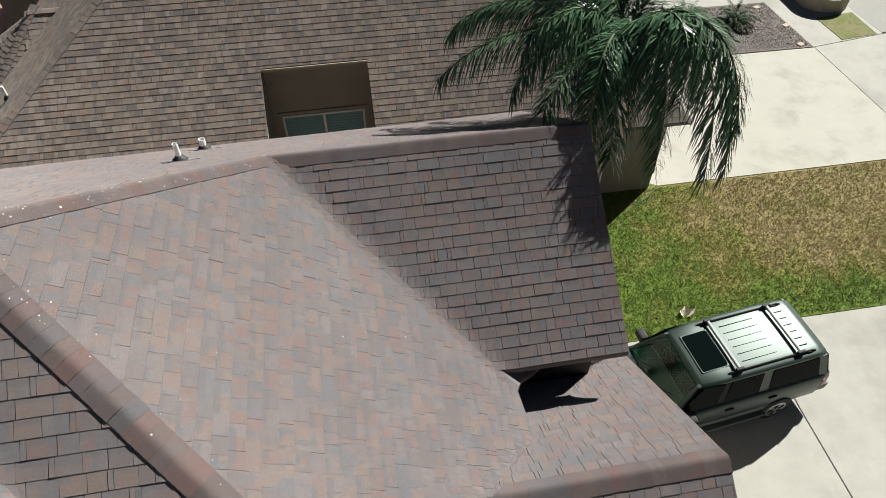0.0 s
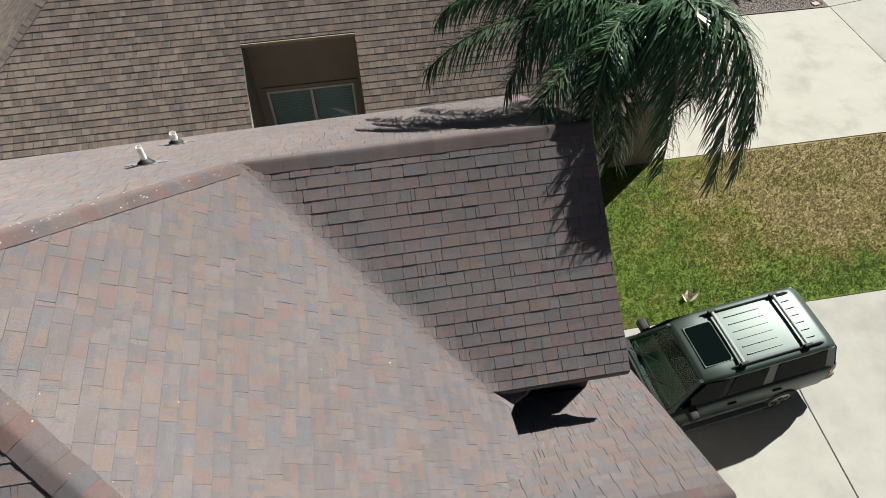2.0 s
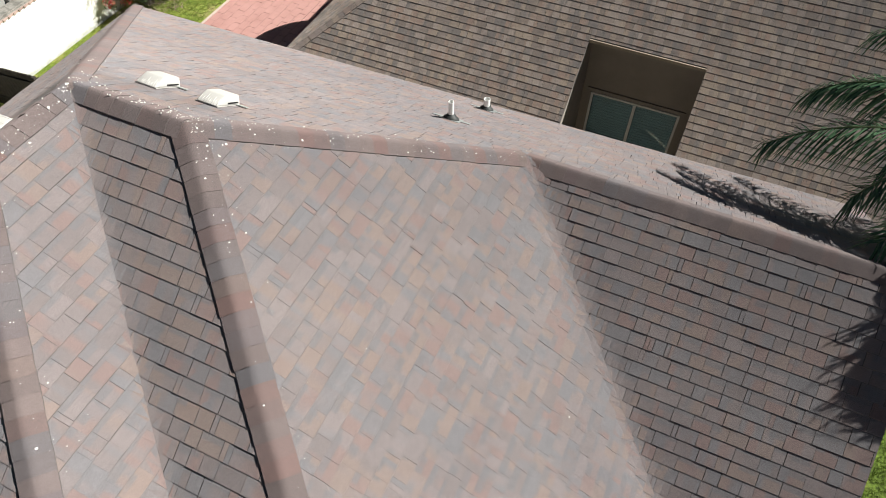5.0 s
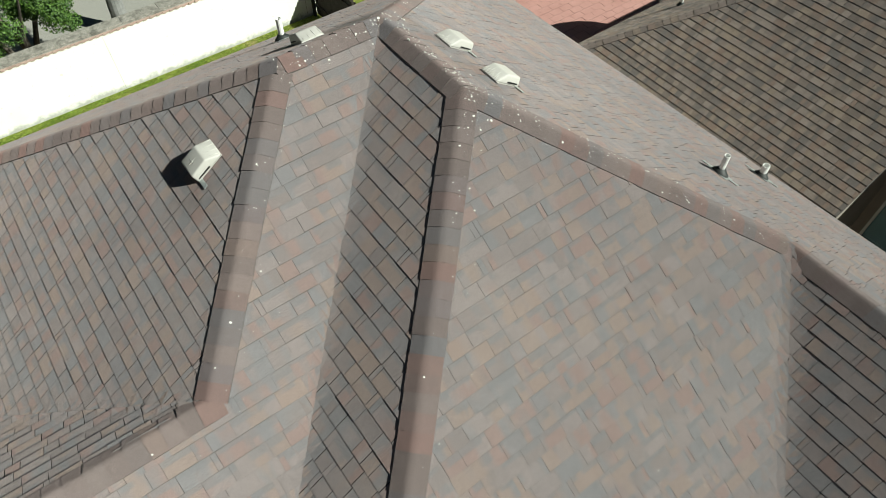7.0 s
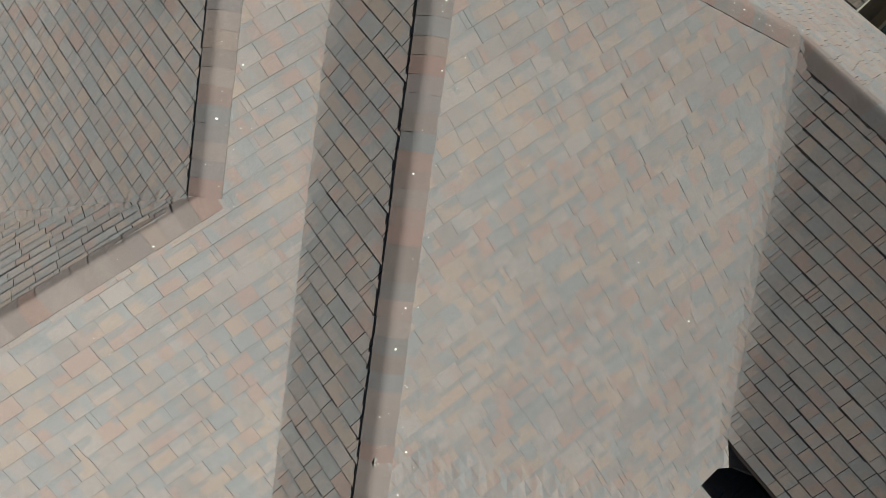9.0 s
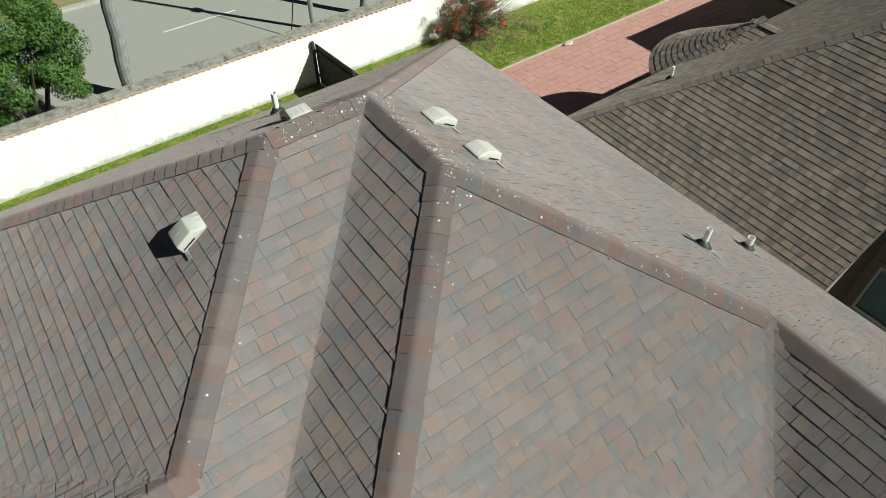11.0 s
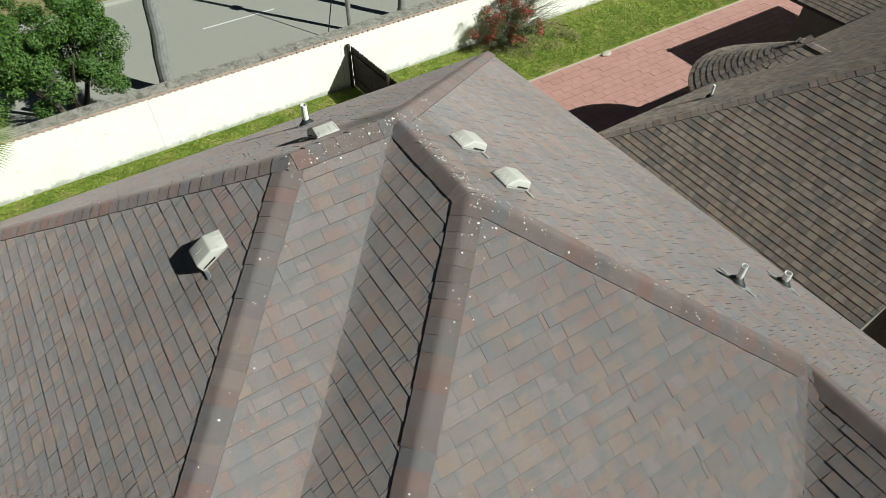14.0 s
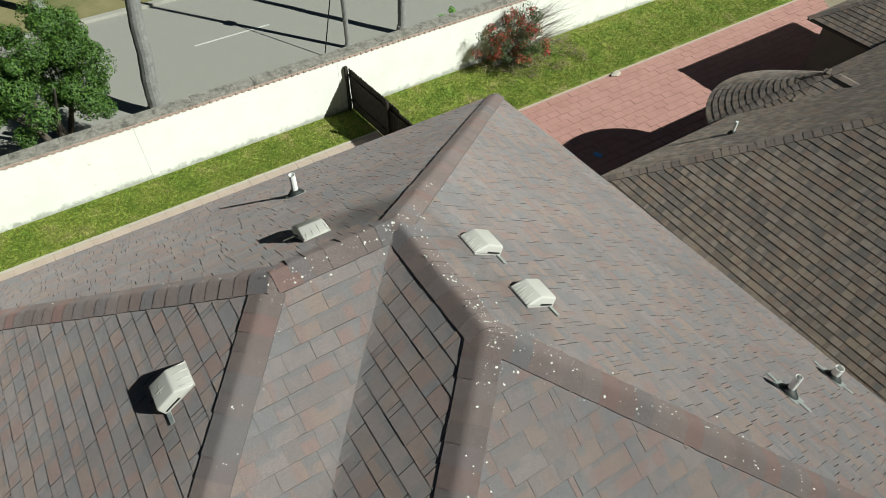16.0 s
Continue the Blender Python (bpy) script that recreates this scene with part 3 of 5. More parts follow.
ground = tagged(part("ground", Build().box(-900, -900, -0.7, 900, 900, -0.28), SOIL), "dry bare earth under the gardens", "ground", kind="structure")
flat("driveway", [(7.0, -12), (40, -12), (40, 3.5), (10.2, 3.5), (7.0, 3.5)], -0.3, 0.0, CONCRETE, "pale concrete driveway with sawn joints", category="driveway")
flat("lawn", [(6.6, 3.52), (21.7, 3.48), (21.7, 8.62), (12.6, 8.68), (12.2, 8.9), (6.6, 8.9)], -0.3, 0.015, LAWN, "patchy green and straw-coloured front lawn", category="lawn")
flat("neighbour_driveway", [(12.0, 8.72), (21.62, 8.68), (21.37, 15.02), (12.0, 15.12)], -0.3, 0.004, CONCRETE_WARM, "stained pale concrete driveway next door", category="driveway")
flat("pavement", [(21.72, 3.52), (26.0, 3.52), (26.0, 15.62), (24.7, 15.5), (21.39, 15.04), (21.64, 8.68), (21.72, 8.6)], -0.3, 0.006, CONCRETE, "pale concrete pavement slab along the kerb", category="pavement")
flat("gravel_bed", [(16.66, 15.13), (21.34, 15.05), (21.15, 18.52), (16.9, 18.6)], -0.3, 0.02, GRAVEL, "planting bed of dark red-brown gravel", category="gravel bed")
flat("pavement_walk", [(21.36, 15.07), (24.55, 15.52), (24.3, 19.6), (12.0, 19.6), (12.0, 18.62), (21.12, 18.55)], -0.3, 0.005, CONCRETE, "concrete garden walk", category="path")
flat("verge", [(22.71, 15.33), (24.29, 15.51), (24.28, 17.19), (22.59, 17.0)], -0.3, 0.02, VERGE_TURF, "small square of green turf by the kerb", category="lawn")
flat("front_street", [(24.6, 15.64), (60, 15.64), (60, 40), (24.3, 40), (24.34, 19.6)], -0.3, -0.02, ASPHALT, "grey asphalt street", category="street")
flat("garden_lawn", [(-15.15, -20), (-13.6, -20), (-13.6, 5.6), (-12.056, 5.6), (-12.056, 30), (-15.15, 30)], -0.3, 0.015, LAWN_BACK, "mown green garden lawn along the wall", category="lawn")
flat("side_yard", [(-13.1, -20), (-5.4, -20), (-5.4, 4.1), (6.6, 5.0), (6.6, 7.6), (-12.05, 7.6), (-12.05, 5.6), (-13.1, 5.6)], -0.3, -0.02, SOIL, "bare earth beside the house", category="ground")
flat("street_strip", [(-18.55, -40), (-15.4, -40), (-15.4, 40), (-18.55, 40)], -0.3, -0.01, SOIL, "dusty verge behind the garden wall", category="verge")
flat("back_street", [(-26.0, -60), (-18.75, -60), (-18.75, 60), (-26.0, 60)], -0.3, -0.08, ASPHALT, "grey asphalt street behind the wall", category="street")
flat("far_verge", [(-60, -60), (-26.3, -60), (-26.3, 60), (-60, 60)], -0.3, 0.0, DRY_TURF, "dry grass verge across the street", category="verge")
for x0, x1 in ((-18.76, -18.54), (-26.3, -26.0)):
    tagged(part("kerb", Build().box(x0, -60, -0.3, x1, 60, 0.03, b=0.02), CONCRETE), "pale concrete kerb", "kerb", kind="structure")

# ---- the house next door ----
SN, ZE, YE, XE = 0.729, 3.32, 7.2, -5.46
neighbour = thing("neighbour_house", "single-storey taupe house with a grey-brown shingle roof", "house")
nroof = part("roof", Build().box(1.0, 12.0, 6.2, 3.2, 12.2, 6.3), FELT, neighbour, "grey-brown asphalt shingle roof with a notch over a window")
NB_PLANES = {"south": (0, SN, ZE - SN * YE), "west": (SN, 0, ZE - SN * XE), "garage_south": (0, 0.6, 2.65 - 0.6 * 8.35), "garage_east": (-0.6, 0, 2.65 + 0.6 * 12.7),
             "wing": (0, SN, 2.72 - SN * 18.8), "wing_north": (0, -SN, 2.72 + SN * 25.2), "wing_west": (SN, 0, 2.72 + SN * 8.2)}
NB_POLYS = {
    "south": [[(XE, YE), (1.73, YE), (1.73, 13.2), (XE + 6, 13.2)], [(4.22, YE), (10.2, YE), (10.2, 13.2), (4.22, 13.2)], [(1.73, 9.28), (4.22, 9.28), (4.22, 13.2), (1.73, 13.2)]],
    "west": [[(XE, YE), (XE + 6, YE + 6), (XE + 6, 19.5), (XE, 19.5)]],
    "garage_south": [[(9.0, 8.35), (12.7, 8.35), (10.2, 10.85), (9.0, 10.85)]],
    "garage_east": [[(12.7, 8.35), (12.7, 14.0), (10.2, 14.0), (10.2, 10.85)]],
    "wing": [[(-8.2, 18.8), (-5.0, 18.8), (-5.0, 22.0)], [(-5.0, 19.52), (0.5, 19.52), (0.5, 22.0), (-5.0, 22.0)]],
    "wing_north": [[(-8.2, 25.2), (-5.0, 22.0), (0.5, 22.0), (0.5, 25.2)]],
    "wing_west": [[(-8.2, 18.8), (-5.0, 22.0), (-8.2, 25.2)]],
}
for face, polys in NB_POLYS.items():
    rng = random.Random("nb" + face)
    b = Build()
    a_, b_, c_ = NB_PLANES[face]
    zf = lambda x, y, a_=a_, b_=b_, c_=c_: a_ * x + b_ * y + c_
    for q in polys:
        deck(nroof, NB_PLANES[face], q, "roof_deck")
        cells, up, al, e = tabs(NB_PLANES[face], q, rng, 0.153, 10.176 / math.sqrt(1 + SN * SN) if face == "south" else None, (0.08, 0.13, 0.16, 0.18, 0.2, 0.2, 0.23, 0.26))
        for cell, v, whole, w, u in cells:
            slab(b, [cell], zf, up, v, e, rng.choice((0.009, 0.01, 0.011, 0.013) if face != "west" else (0.007, 0.008, 0.009)))
    part("shingle_field", b, SHINGLE_NB, nroof, kind="stuff")
NB_CAPS = [cap_mesh("cap_neighbour", SN / 1.414 * 0.889, NB_CAP, random.Random(30 + k), 0.24, 0.13, 0.02, 0.007, 0.021) for k in range(4)]
lay_caps(nroof, (XE, YE, ZE), (XE + 6, YE + 6, ZE + 6 * SN), NB_CAPS, rc, 0.17)
lay_caps(nroof, (12.7, 8.35, 2.65), (10.2, 10.85, 4.15), NB_CAPS, rc, 0.17)
lay_caps(nroof, (-8.2, 18.8, 2.72), (-5.0, 22.0, 2.72 + 3.2 * SN), NB_CAPS, rc, 0.17)

# rounded bay roof on the west side, laid in rings of shingles
BX, BY, BR, BZ, BT = -4.35, 13.45, 2.5, 3.05, 4.62
b = Build()
rb = random.Random(77)
rings = 18
for i in range(rings):
    r0, r1 = BR * (1 - i / rings), BR * (1 - (i + 1) / rings)
    z0, z1 = BZ + (BT - BZ) * i / rings, BZ + (BT - BZ) * (i + 1) / rings
    n = max(5, round(math.pi * r0 / 0.2))
    off = rb.random()
    for k in range(-1, n + 1):
        w0, w1 = math.pi * (k + off) / n, math.pi * (k + 0.97 + off) / n
        w0, w1 = min(max(w0, 0), math.pi), min(max(w1, 0), math.pi)
        if w1 - w0 < 0.01:
            continue
        t = rb.uniform(0.012, 0.018)
        pts = []
        for rr, zz in ((r0 + 0.002, z0 + t), (r1, z1 + 0.008)):
            for w in (w0, w1):
                pts.append((BX - rr * math.sin(w), BY - rr * math.cos(w), zz))
        pts += [(x, y, z - 0.05) for x, y, z in pts]
        b.add(pts, [(0, 2, 3, 1), (4, 0, 1, 5), (4, 6, 2, 0), (5, 1, 3, 7)])
bay = part("bay_roof", b, SHINGLE_NB, neighbour, "rounded bay roof with courses of curled shingles")
b = Build()
for s_ in (-1, 1):
    for i in range(16):
        f0, f1 = i / 16, (i + 1) / 16
        y0, y1, z0, z1 = BY + s_ * BR * (1 - f0), BY + s_ * BR * (1 - f1), BZ + (BT - BZ) * f0, BZ + (BT - BZ) * f1
        x = BX - rb.uniform(0, 0.2)
        while x < BX + 2.2:
            w = rb.choice((0.15, 0.19, 0.23, 0.28))
            t = rb.uniform(0.012, 0.02)
            pts = [(x, y0, z0 + t), (x + w - 0.005, y0, z0 + t), (x + w - 0.005, y1, z1 + 0.006), (x, y1, z1 + 0.006)]
            pts += [(p[0], p[1], p[2] - 0.04) for p in pts]
            fs = [(0, 1, 2, 3), (4, 5, 1, 0), (5, 6, 2, 1), (7, 4, 0, 3)]
            b.add(pts, fs if s_ < 0 else [tuple(reversed(q)) for q in fs])
            x += w
part("bay_side", b, SHINGLE_NB, neighbour)
lay_caps(nroof, (BX - 0.1, BY, BT), (BX + 0.75, BY, BT + 0.01), NB_CAPS, rc, 0.17)
BAY_CAPS = [cap_mesh("cap_bay", 0.12, NB_CAP, random.Random(50 + k), 0.24, 0.13, 0.02, 0.008, 0.03) for k in range(3)]
lay_caps(nroof, (BX - BR * math.sin(0.56), BY - BR * math.cos(0.56), BZ), (BX, BY, BT), BAY_CAPS, rc, 0.17)
arc = [(BX - 2.1 * math.sin(math.pi * k / 12), BY - 2.1 * math.cos(math.pi * k / 12)) for k in range(13)]
part("bay_wall", Build().prism(arc, 0, BZ - 0.02), STUCCO_NB, neighbour)

for name, bx in (("wall", (-5.0, 7.6, 0, 1.5, 7.8, 3.2)), ("wall", (4.45, 7.6, 0, 9.8, 7.8, 3.2)), ("wall", (-5.0, 7.8, 0, -4.8, 19.2, 3.2)), ("wall", (9.6, 7.8, 0, 9.8, 13.0, 3.2)),
                 ("garage_wall", (9.8, 8.66, 0, 12.2, 8.86, 2.6)), ("garage_wall", (12.0, 8.86, 0, 12.2, 13.9, 2.6)),
                 ("niche_wall", (1.35, 9.86, 0, 4.6, 10.02, 4.95)), 
                 ("wing_wall", (-7.8, 19.2, 0, -5.0, 19.4, 2.66)), ("wing_wall", (-7.8, 19.4, 0, -7.6, 24.8, 2.66))):
    part(name, Build().box(*bx), STUCCO_NB, neighbour)
for x in (1.6, 4.24):
    zt = [SN * (y - YE) + ZE - 0.13 for y in (7.82, 9.86)]
    part("niche_wall", Build().add([(q, y, z) for q in (x, x + 0.1) for y, z in ((7.82, 0), (9.86, 0), (9.86, zt[1]), (7.82, zt[0]))],
                                   [(0, 3, 2, 1), (4, 5, 6, 7), (0, 1, 5, 4), (1, 2, 6, 5), (2, 3, 7, 6), (3, 0, 4, 7)]), STUCCO_NB, neighbour)
part("fascia", Build().box(1.73, 9.24, 4.76, 4.22, 9.28, 4.83), NICHE_TRIM, neighbour, "pale timber fascia over the notch")


def thin_glass(name, tint, gloss=0.1, dust=0.0):
    """A thin pane: light goes through it tinted, and a little is mirrored."""
    m = Mat(name, 0.03, 0, 0.5)
    tr = m.t.nodes.new("ShaderNodeBsdfTransparent")
    tr.inputs[0].default_value = (*tint, 1)
    gl = m.t.nodes.new("ShaderNodeBsdfGlossy")
    gl.inputs["Roughness"].default_value = 0.03
    mx = m.t.nodes.new("ShaderNodeMixShader")
    mx.inputs[0].default_value = gloss
    m.t.links.new(tr.outputs[0], mx.inputs[1])
    m.t.links.new(gl.outputs[0], mx.inputs[2])
    out = mx
    if dust:
        df = m.t.nodes.new("ShaderNodeBsdfDiffuse")
        df.inputs[0].default_value = (0.34, 0.46, 0.4, 1)
        out = m.t.nodes.new("ShaderNodeMixShader")
        out.inputs[0].default_value = dust
        m.t.links.new(mx.outputs[0], out.inputs[1])
        m.t.links.new(df.outputs[0], out.inputs[2])
    m.t.links.new(out.outputs[0], m.t.nodes["Material Output"].inputs[0])
    m.t.nodes.remove(m.b)
    return m.m


GLASS = thin_glass("window_glass", (0.75, 0.86, 0.9))
BLIND = grain("window_blind", (0.5, 0.51, 0.49), (0.6, 0.61, 0.59), 3, 50, 0.7)
nwin = part("window", Build().box(1.92, 9.8, 1.72, 1.975, 9.858, 3.06).box(4.0, 9.8, 1.72, 4.055, 9.858, 3.06).box(1.975, 9.8, 3.01, 4.0, 9.858, 3.06).box(1.975, 9.8, 1.72, 4.0, 9.858, 1.8).box(2.96, 9.79, 1.8, 3.03, 9.855, 3.01), TRIM, neighbour, "two-light sliding window with pale frame")
part("surround", Build().box(1.82, 9.82, 1.6, 1.915, 9.859, 3.16).box(4.06, 9.82, 1.6, 4.155, 9.859, 3.16).box(1.915, 9.82, 3.065, 4.06, 9.859, 3.16), STUCCO_NB, nwin, "raised taupe plaster surround")
for x0, x1 in ((1.976, 2.96), (3.03, 4.0)):
    part("pane", Build().box(x0, 9.822, 1.8, x1, 9.828, 3.0), GLASS, nwin).visible_shadow = False
    for k in range(14):
        z = 1.84 + k * 0.083
        part("blind_slat", Build().add([(x0 + 0.01, 9.84, z), (x1 - 0.01, 9.84, z), (x1 - 0.01, 9.853, z + 0.065), (x0 + 0.01, 9.853, z + 0.065)], [(0, 1, 2, 3)]), BLIND, nwin)

vp = thing("neighbour_vent_pipe", "short white plastic vent pipe on the hip next door", "vent pipe", (-4.35, 10.15, ZE + SN * (-4.35 - XE)), 0, "vent pipes on the roof")
part("pipe", Build().tube([(0, 0, -0.05), (0, 0, 0.34)], [0.035, 0.035], 12), PVC, vp)
part("boot", Build().tube([(0, 0, 0.0), (0, 0, 0.09)], [0.11, 0.045], 12), RUBBER, vp)

# ---- on the roof ----
def plane_pose(face, x, y, rz=0.0):
    """A pose on a roof slope: x along the course, y up the slope, z out of it."""
    a, b, c = PLANES[face]
    s = math.hypot(a, b)
    k = math.sqrt(1 + s * s)
    ay = Vector((a / s / k, b / s / k, s / k))
    ax = Vector((b / s, -a / s, 0))
    az = ax.cross(ay)
    return Matrix(((ax.x, ay.x, az.x, x), (ax.y, ay.y, az.y, y), (ax.z, ay.z, az.z, a * x + b * y + c), (0, 0, 0, 1))) @ pose(0, 0, 0.012, 0, 0, rz)


def roof_vent(face, x, y, side):
    """A slant-back box vent: hooded cover with a pleated back, a slot in one side and a strap."""
    v = new("roof_vent")
    tagged(v, "weathered beige slant-back roof vent on the shingles", "roof vent", "box vents on the roof")
    v.matrix_basis = plane_pose(face, x, y) @ Matrix.Scale(0.84, 4)
    b = Build()
    b.box(-0.16, -0.185, 0.0, 0.16, 0.212, 0.009)
    part("flange", b, VENT, v)
    bm = bmesh.new()
    for p in ((-0.17, -0.2, 0.008), (0.17, -0.2, 0.008), (-0.16, 0.22, 0.008), (0.16, 0.22, 0.008), (-0.155, -0.185, 0.125), (0.155, -0.185, 0.125), (-0.145, 0.06, 0.13), (0.145, 0.06, 0.13)):
        bm.verts.new(p)
    bmesh.ops.convex_hull(bm, input=bm.verts[:])
    bmesh.ops.dissolve_limit(bm, angle_limit=0.02, verts=bm.verts[:], edges=bm.edges[:])
    bmesh.ops.bevel(bm, geom=bm.edges[:], offset=0.02, segments=3, affect="EDGES", profile=0.6)
    cover = part("cover", Build().bm(bm), VENT, v, "beige sheet cover with a pleated back", True)
    rng = random.Random(int(x * 100))
    for k in range(8 if face == "north" else 4):
        x_ = -0.13 + (0.036 if face == "north" else 0.08) * k + rng.uniform(-0.008, 0.008)
        q = rng.uniform(0.3, 0.9)
        part("pleat", Build().tube([(x_ * 1.06, 0.213, 0.012), (x_ * 1.02, 0.2 - 0.06 * q, 0.028 + 0.045 * q), (x_ * 0.97, 0.2 - 0.115 * q, 0.026 + 0.085 * q)], [0.006, 0.004, 0.001], 8), VENT, cover, smooth=True)
    if face == "rear_south":
        part("cross_mark", Build().box(-0.05, -0.075, 0.126, 0.05, -0.069, 0.1305).box(-0.003, -0.12, 0.126, 0.003, -0.022, 0.1315), VENT, cover)
    part("throat", Build().box(side * 0.1, -0.16, 0.03, side * 0.169, 0.03, 0.046) if side > 0 else Build().box(-0.169, -0.16, 0.03, -0.1, 0.03, 0.046), BLACK, v, "dark vent opening")
    part("strap", Build().box(0.16 if side > 0 else -0.3, -0.19, 0.003, 0.3 if side > 0 else -0.16, -0.14, 0.012), GALV, v, "bent galvanised strap")
    return v


for face, x, y, side in (("north", -1.03, 0.66, -1), ("north", -0.33, 0.72, -1), ("rear_south", -1.22, -2.15, 1), ("rear_west", -1.93, -0.58, 1)):
    roof_vent(face, x, y, side)


def vent_pipe(face, x, y, height_, r):
    p = new("vent_pipe")
    tagged(p, "white plastic vent pipe in a black rubber boot", "vent pipe", "vent pipes on the roof")
    m = plane_pose(face, x, y)
    p.matrix_basis = m
    inv = m.to_3x3().inverted()
    upv = inv @ Vector((0, 0, 1))
    b = Build()
    rim = [(r, 0.0), (r, height_), (r * 0.86, height_), (r * 0.86, height_ - 0.12)]
    n = 14
    ex = upv.orthogonal().normalized()
    ey = upv.cross(ex)
    rows = [[tuple(upv * h_ + (ex * math.cos(2 * math.pi * k / n) + ey * math.sin(2 * math.pi * k / n)) * r_) for k in range(n)] for r_, h_ in rim]
    b.add([q for row in rows for q in row], [(i * n + k, i * n + (k + 1) % n, (i + 1) * n + (k + 1) % n, (i + 1) * n + k) for i in range(3) for k in range(n)])
    part("pipe", b, PVC, p, smooth=False)
    b = Build()
    prof = [(0.115, 0.006), (0.105, 0.03), (0.07, 0.055), (r * 1.12, 0.085), (r * 1.02, 0.09)]
    rows = [[(q * math.cos(2 * math.pi * k / n), q * math.sin(2 * math.pi * k / n), 0) for k in range(n)] for q, _ in prof]
    rows = [[(x_ + upv.x * z_ * 0.6, y_ + upv.y * z_ * 0.6, z_) for x_, y_, _ in row] for row, (_, z_) in zip(rows, prof)]
    b.add([q for row in rows for q in row], [(i * n + k, i * n + (k + 1) % n, (i + 1) * n + (k + 1) % n, (i + 1) * n + k) for i in range(4) for k in range(n)])
    part("boot", b, RUBBER, p, smooth=True)
    part("flashing", Build().box(-0.15, -0.13, 0.0, 0.15, 0.12, 0.004).box(-0.27, -0.06, 0.0, 0.27, 0.02, 0.005) if face == "north" else Build().tube([(0, 0, 0), (0, 0, 0.005)], [0.14, 0.135], 16), GALV, p, "torn galvanised flashing sheet")
    return p


vent_pipe("north", 1.205, 3.12, 0.3, 0.038)
vent_pipe("north", 1.21, 4.48, 0.21, 0.052)
vent_pipe("rear_west", -3.9, -0.11, 0.33, 0.042)

# white droppings and lichen along the ridges
b = Build()
rd = random.Random(21)


def fleck(p, n, r):
    n = Vector(n).normalized()
    a = n.orthogonal().normalized()
    c = n.cross(a)
    k = rd.randint(5, 7)
    w = rd.uniform(0.35, 1.0)
    pts = [Vector(p) + n * 0.004 + (a * math.cos(6.283 * i / k) + c * math.sin(6.283 * i / k) * w) * r * rd.uniform(0.55, 1.25) for i in range(k)]
    b.add([q[:] for q in pts] + [(q - n * 0.012)[:] for q in pts], [tuple(range(k))] + [(i, k + i, k + (i + 1) % k, (i + 1) % k) for i in range(k)])


def flecks(face, p0, p1, count, spread, bias=1.0, size=0.011):
    a_, b_, c_ = PLANES[face]
    for _ in range(count):
        t = rd.random() ** bias
        d = abs(rd.gauss(0, spread)) + 0.02
        s = math.hypot(a_, b_)
        x = p0[0] + (p1[0] - p0[0]) * t - a_ / s * d + rd.gauss(0, 0.03)
        y = p0[1] + (p1[1] - p0[1]) * t - b_ / s * d + rd.gauss(0, 0.03)
        fleck((x, y, height(face, x, y) + (0.0105 if d > 0.15 else 0.0198)), (-a_, -b_, 1), size * rd.choice((0.4, 0.45, 0.55, 0.6, 0.7, 0.85, 1.0, 1.4, 1.9)))


flecks("east", P1, (3.4, -3.4), 105, 0.16, 1.6, 0.0068)
flecks("east", P1, (YR2, YR2), 120, 0.10, 1.7, 0.0068)
flecks("north", P1, (YR2, YR2), 90, 0.13, 2.0, 0.0068)
flecks("north", P1, A0, 55, 0.05, 1.0, 0.0068)
flecks("north", P1, A0, 37, 0.12, 3.0, 0.0068)
flecks("rear_east", P2, (XS, YS), 67, 0.17, 1.5, 0.0068)
flecks("rear_east", P2, A0, 60, 0.09, 1.0, 0.0068)
flecks("rear_east", A0, P2, 40, 0.05, 2.5, 0.0068)
flecks("north", A0, (-2.2, 0.85), 33, 0.12, 1.5, 0.0068)
flecks("rear_west", P2, (-3.2, -3.0), 33, 0.06, 1.5, 0.0068)
flecks("rear_east", (XS, YS), (0.9, -6.5), 21, 0.3, 1.0, 0.0068)
flecks("east", (1.0, -0.9), (4.5, 0.8), 14, 0.7, 1.0, 0.006)
flecks("wing_south", (2.6, 2.4), (6.9, 2.3), 6, 0.7, 1.0, 0.004)
DROP = grain("white_lichen", (0.66, 0.66, 0.6), (0.8, 0.8, 0.76), 30, 90, 0.9)
tagged(part("roof_flecks", b, DROP), "small white lichen and bird flecks on the ridges", "lichen", kind="stuff")

# ---- the car ----
def paint(name, c, rough=0.22, coat=0.6):
    m = Mat(name, rough, 0.5, 0.5)
    m.color(m.mix(m.noise(3.0, 3), tuple(q * 0.85 for q in c), tuple(q * 1.15 for q in c)))
    m.b.inputs["Coat Weight"].default_value = coat
    m.b.inputs["Coat Roughness"].default_value = 0.46
    return m.m


GREEN = paint("dark_green_paint", (0.021, 0.041, 0.032), 0.5, 0.62)
CARGLASS = Mat("tinted_glass", 0.08, 0, 0.02)
CARGLASS.color((0.003, 0.006, 0.006))
CARGLASS = CARGLASS.m
SCREEN = thin_glass("windscreen_glass", (0.5, 0.8, 0.68), 0.035)
TYRE = grain("tyre_rubber", (0.015, 0.015, 0.015), (0.03, 0.03, 0.03), 10, 80, 0.85)
ALLOY = grain("alloy_wheel", (0.5, 0.5, 0.5), (0.62, 0.62, 0.61), 10, 80, 0.3, 0.9, bump=0.05)
PLASTIC = grain("black_plastic", (0.01, 0.01, 0.011), (0.02, 0.02, 0.021), 12, 90, 0.6, spec=0.2)
RED = Mat("red_lamp_lens", 0.15, 0, 0.6).color((0.45, 0.015, 0.012)).m
GREYTRIM = grain("grey_cladding", (0.1, 0.105, 0.1), (0.14, 0.145, 0.14), 6, 60, 0.5)
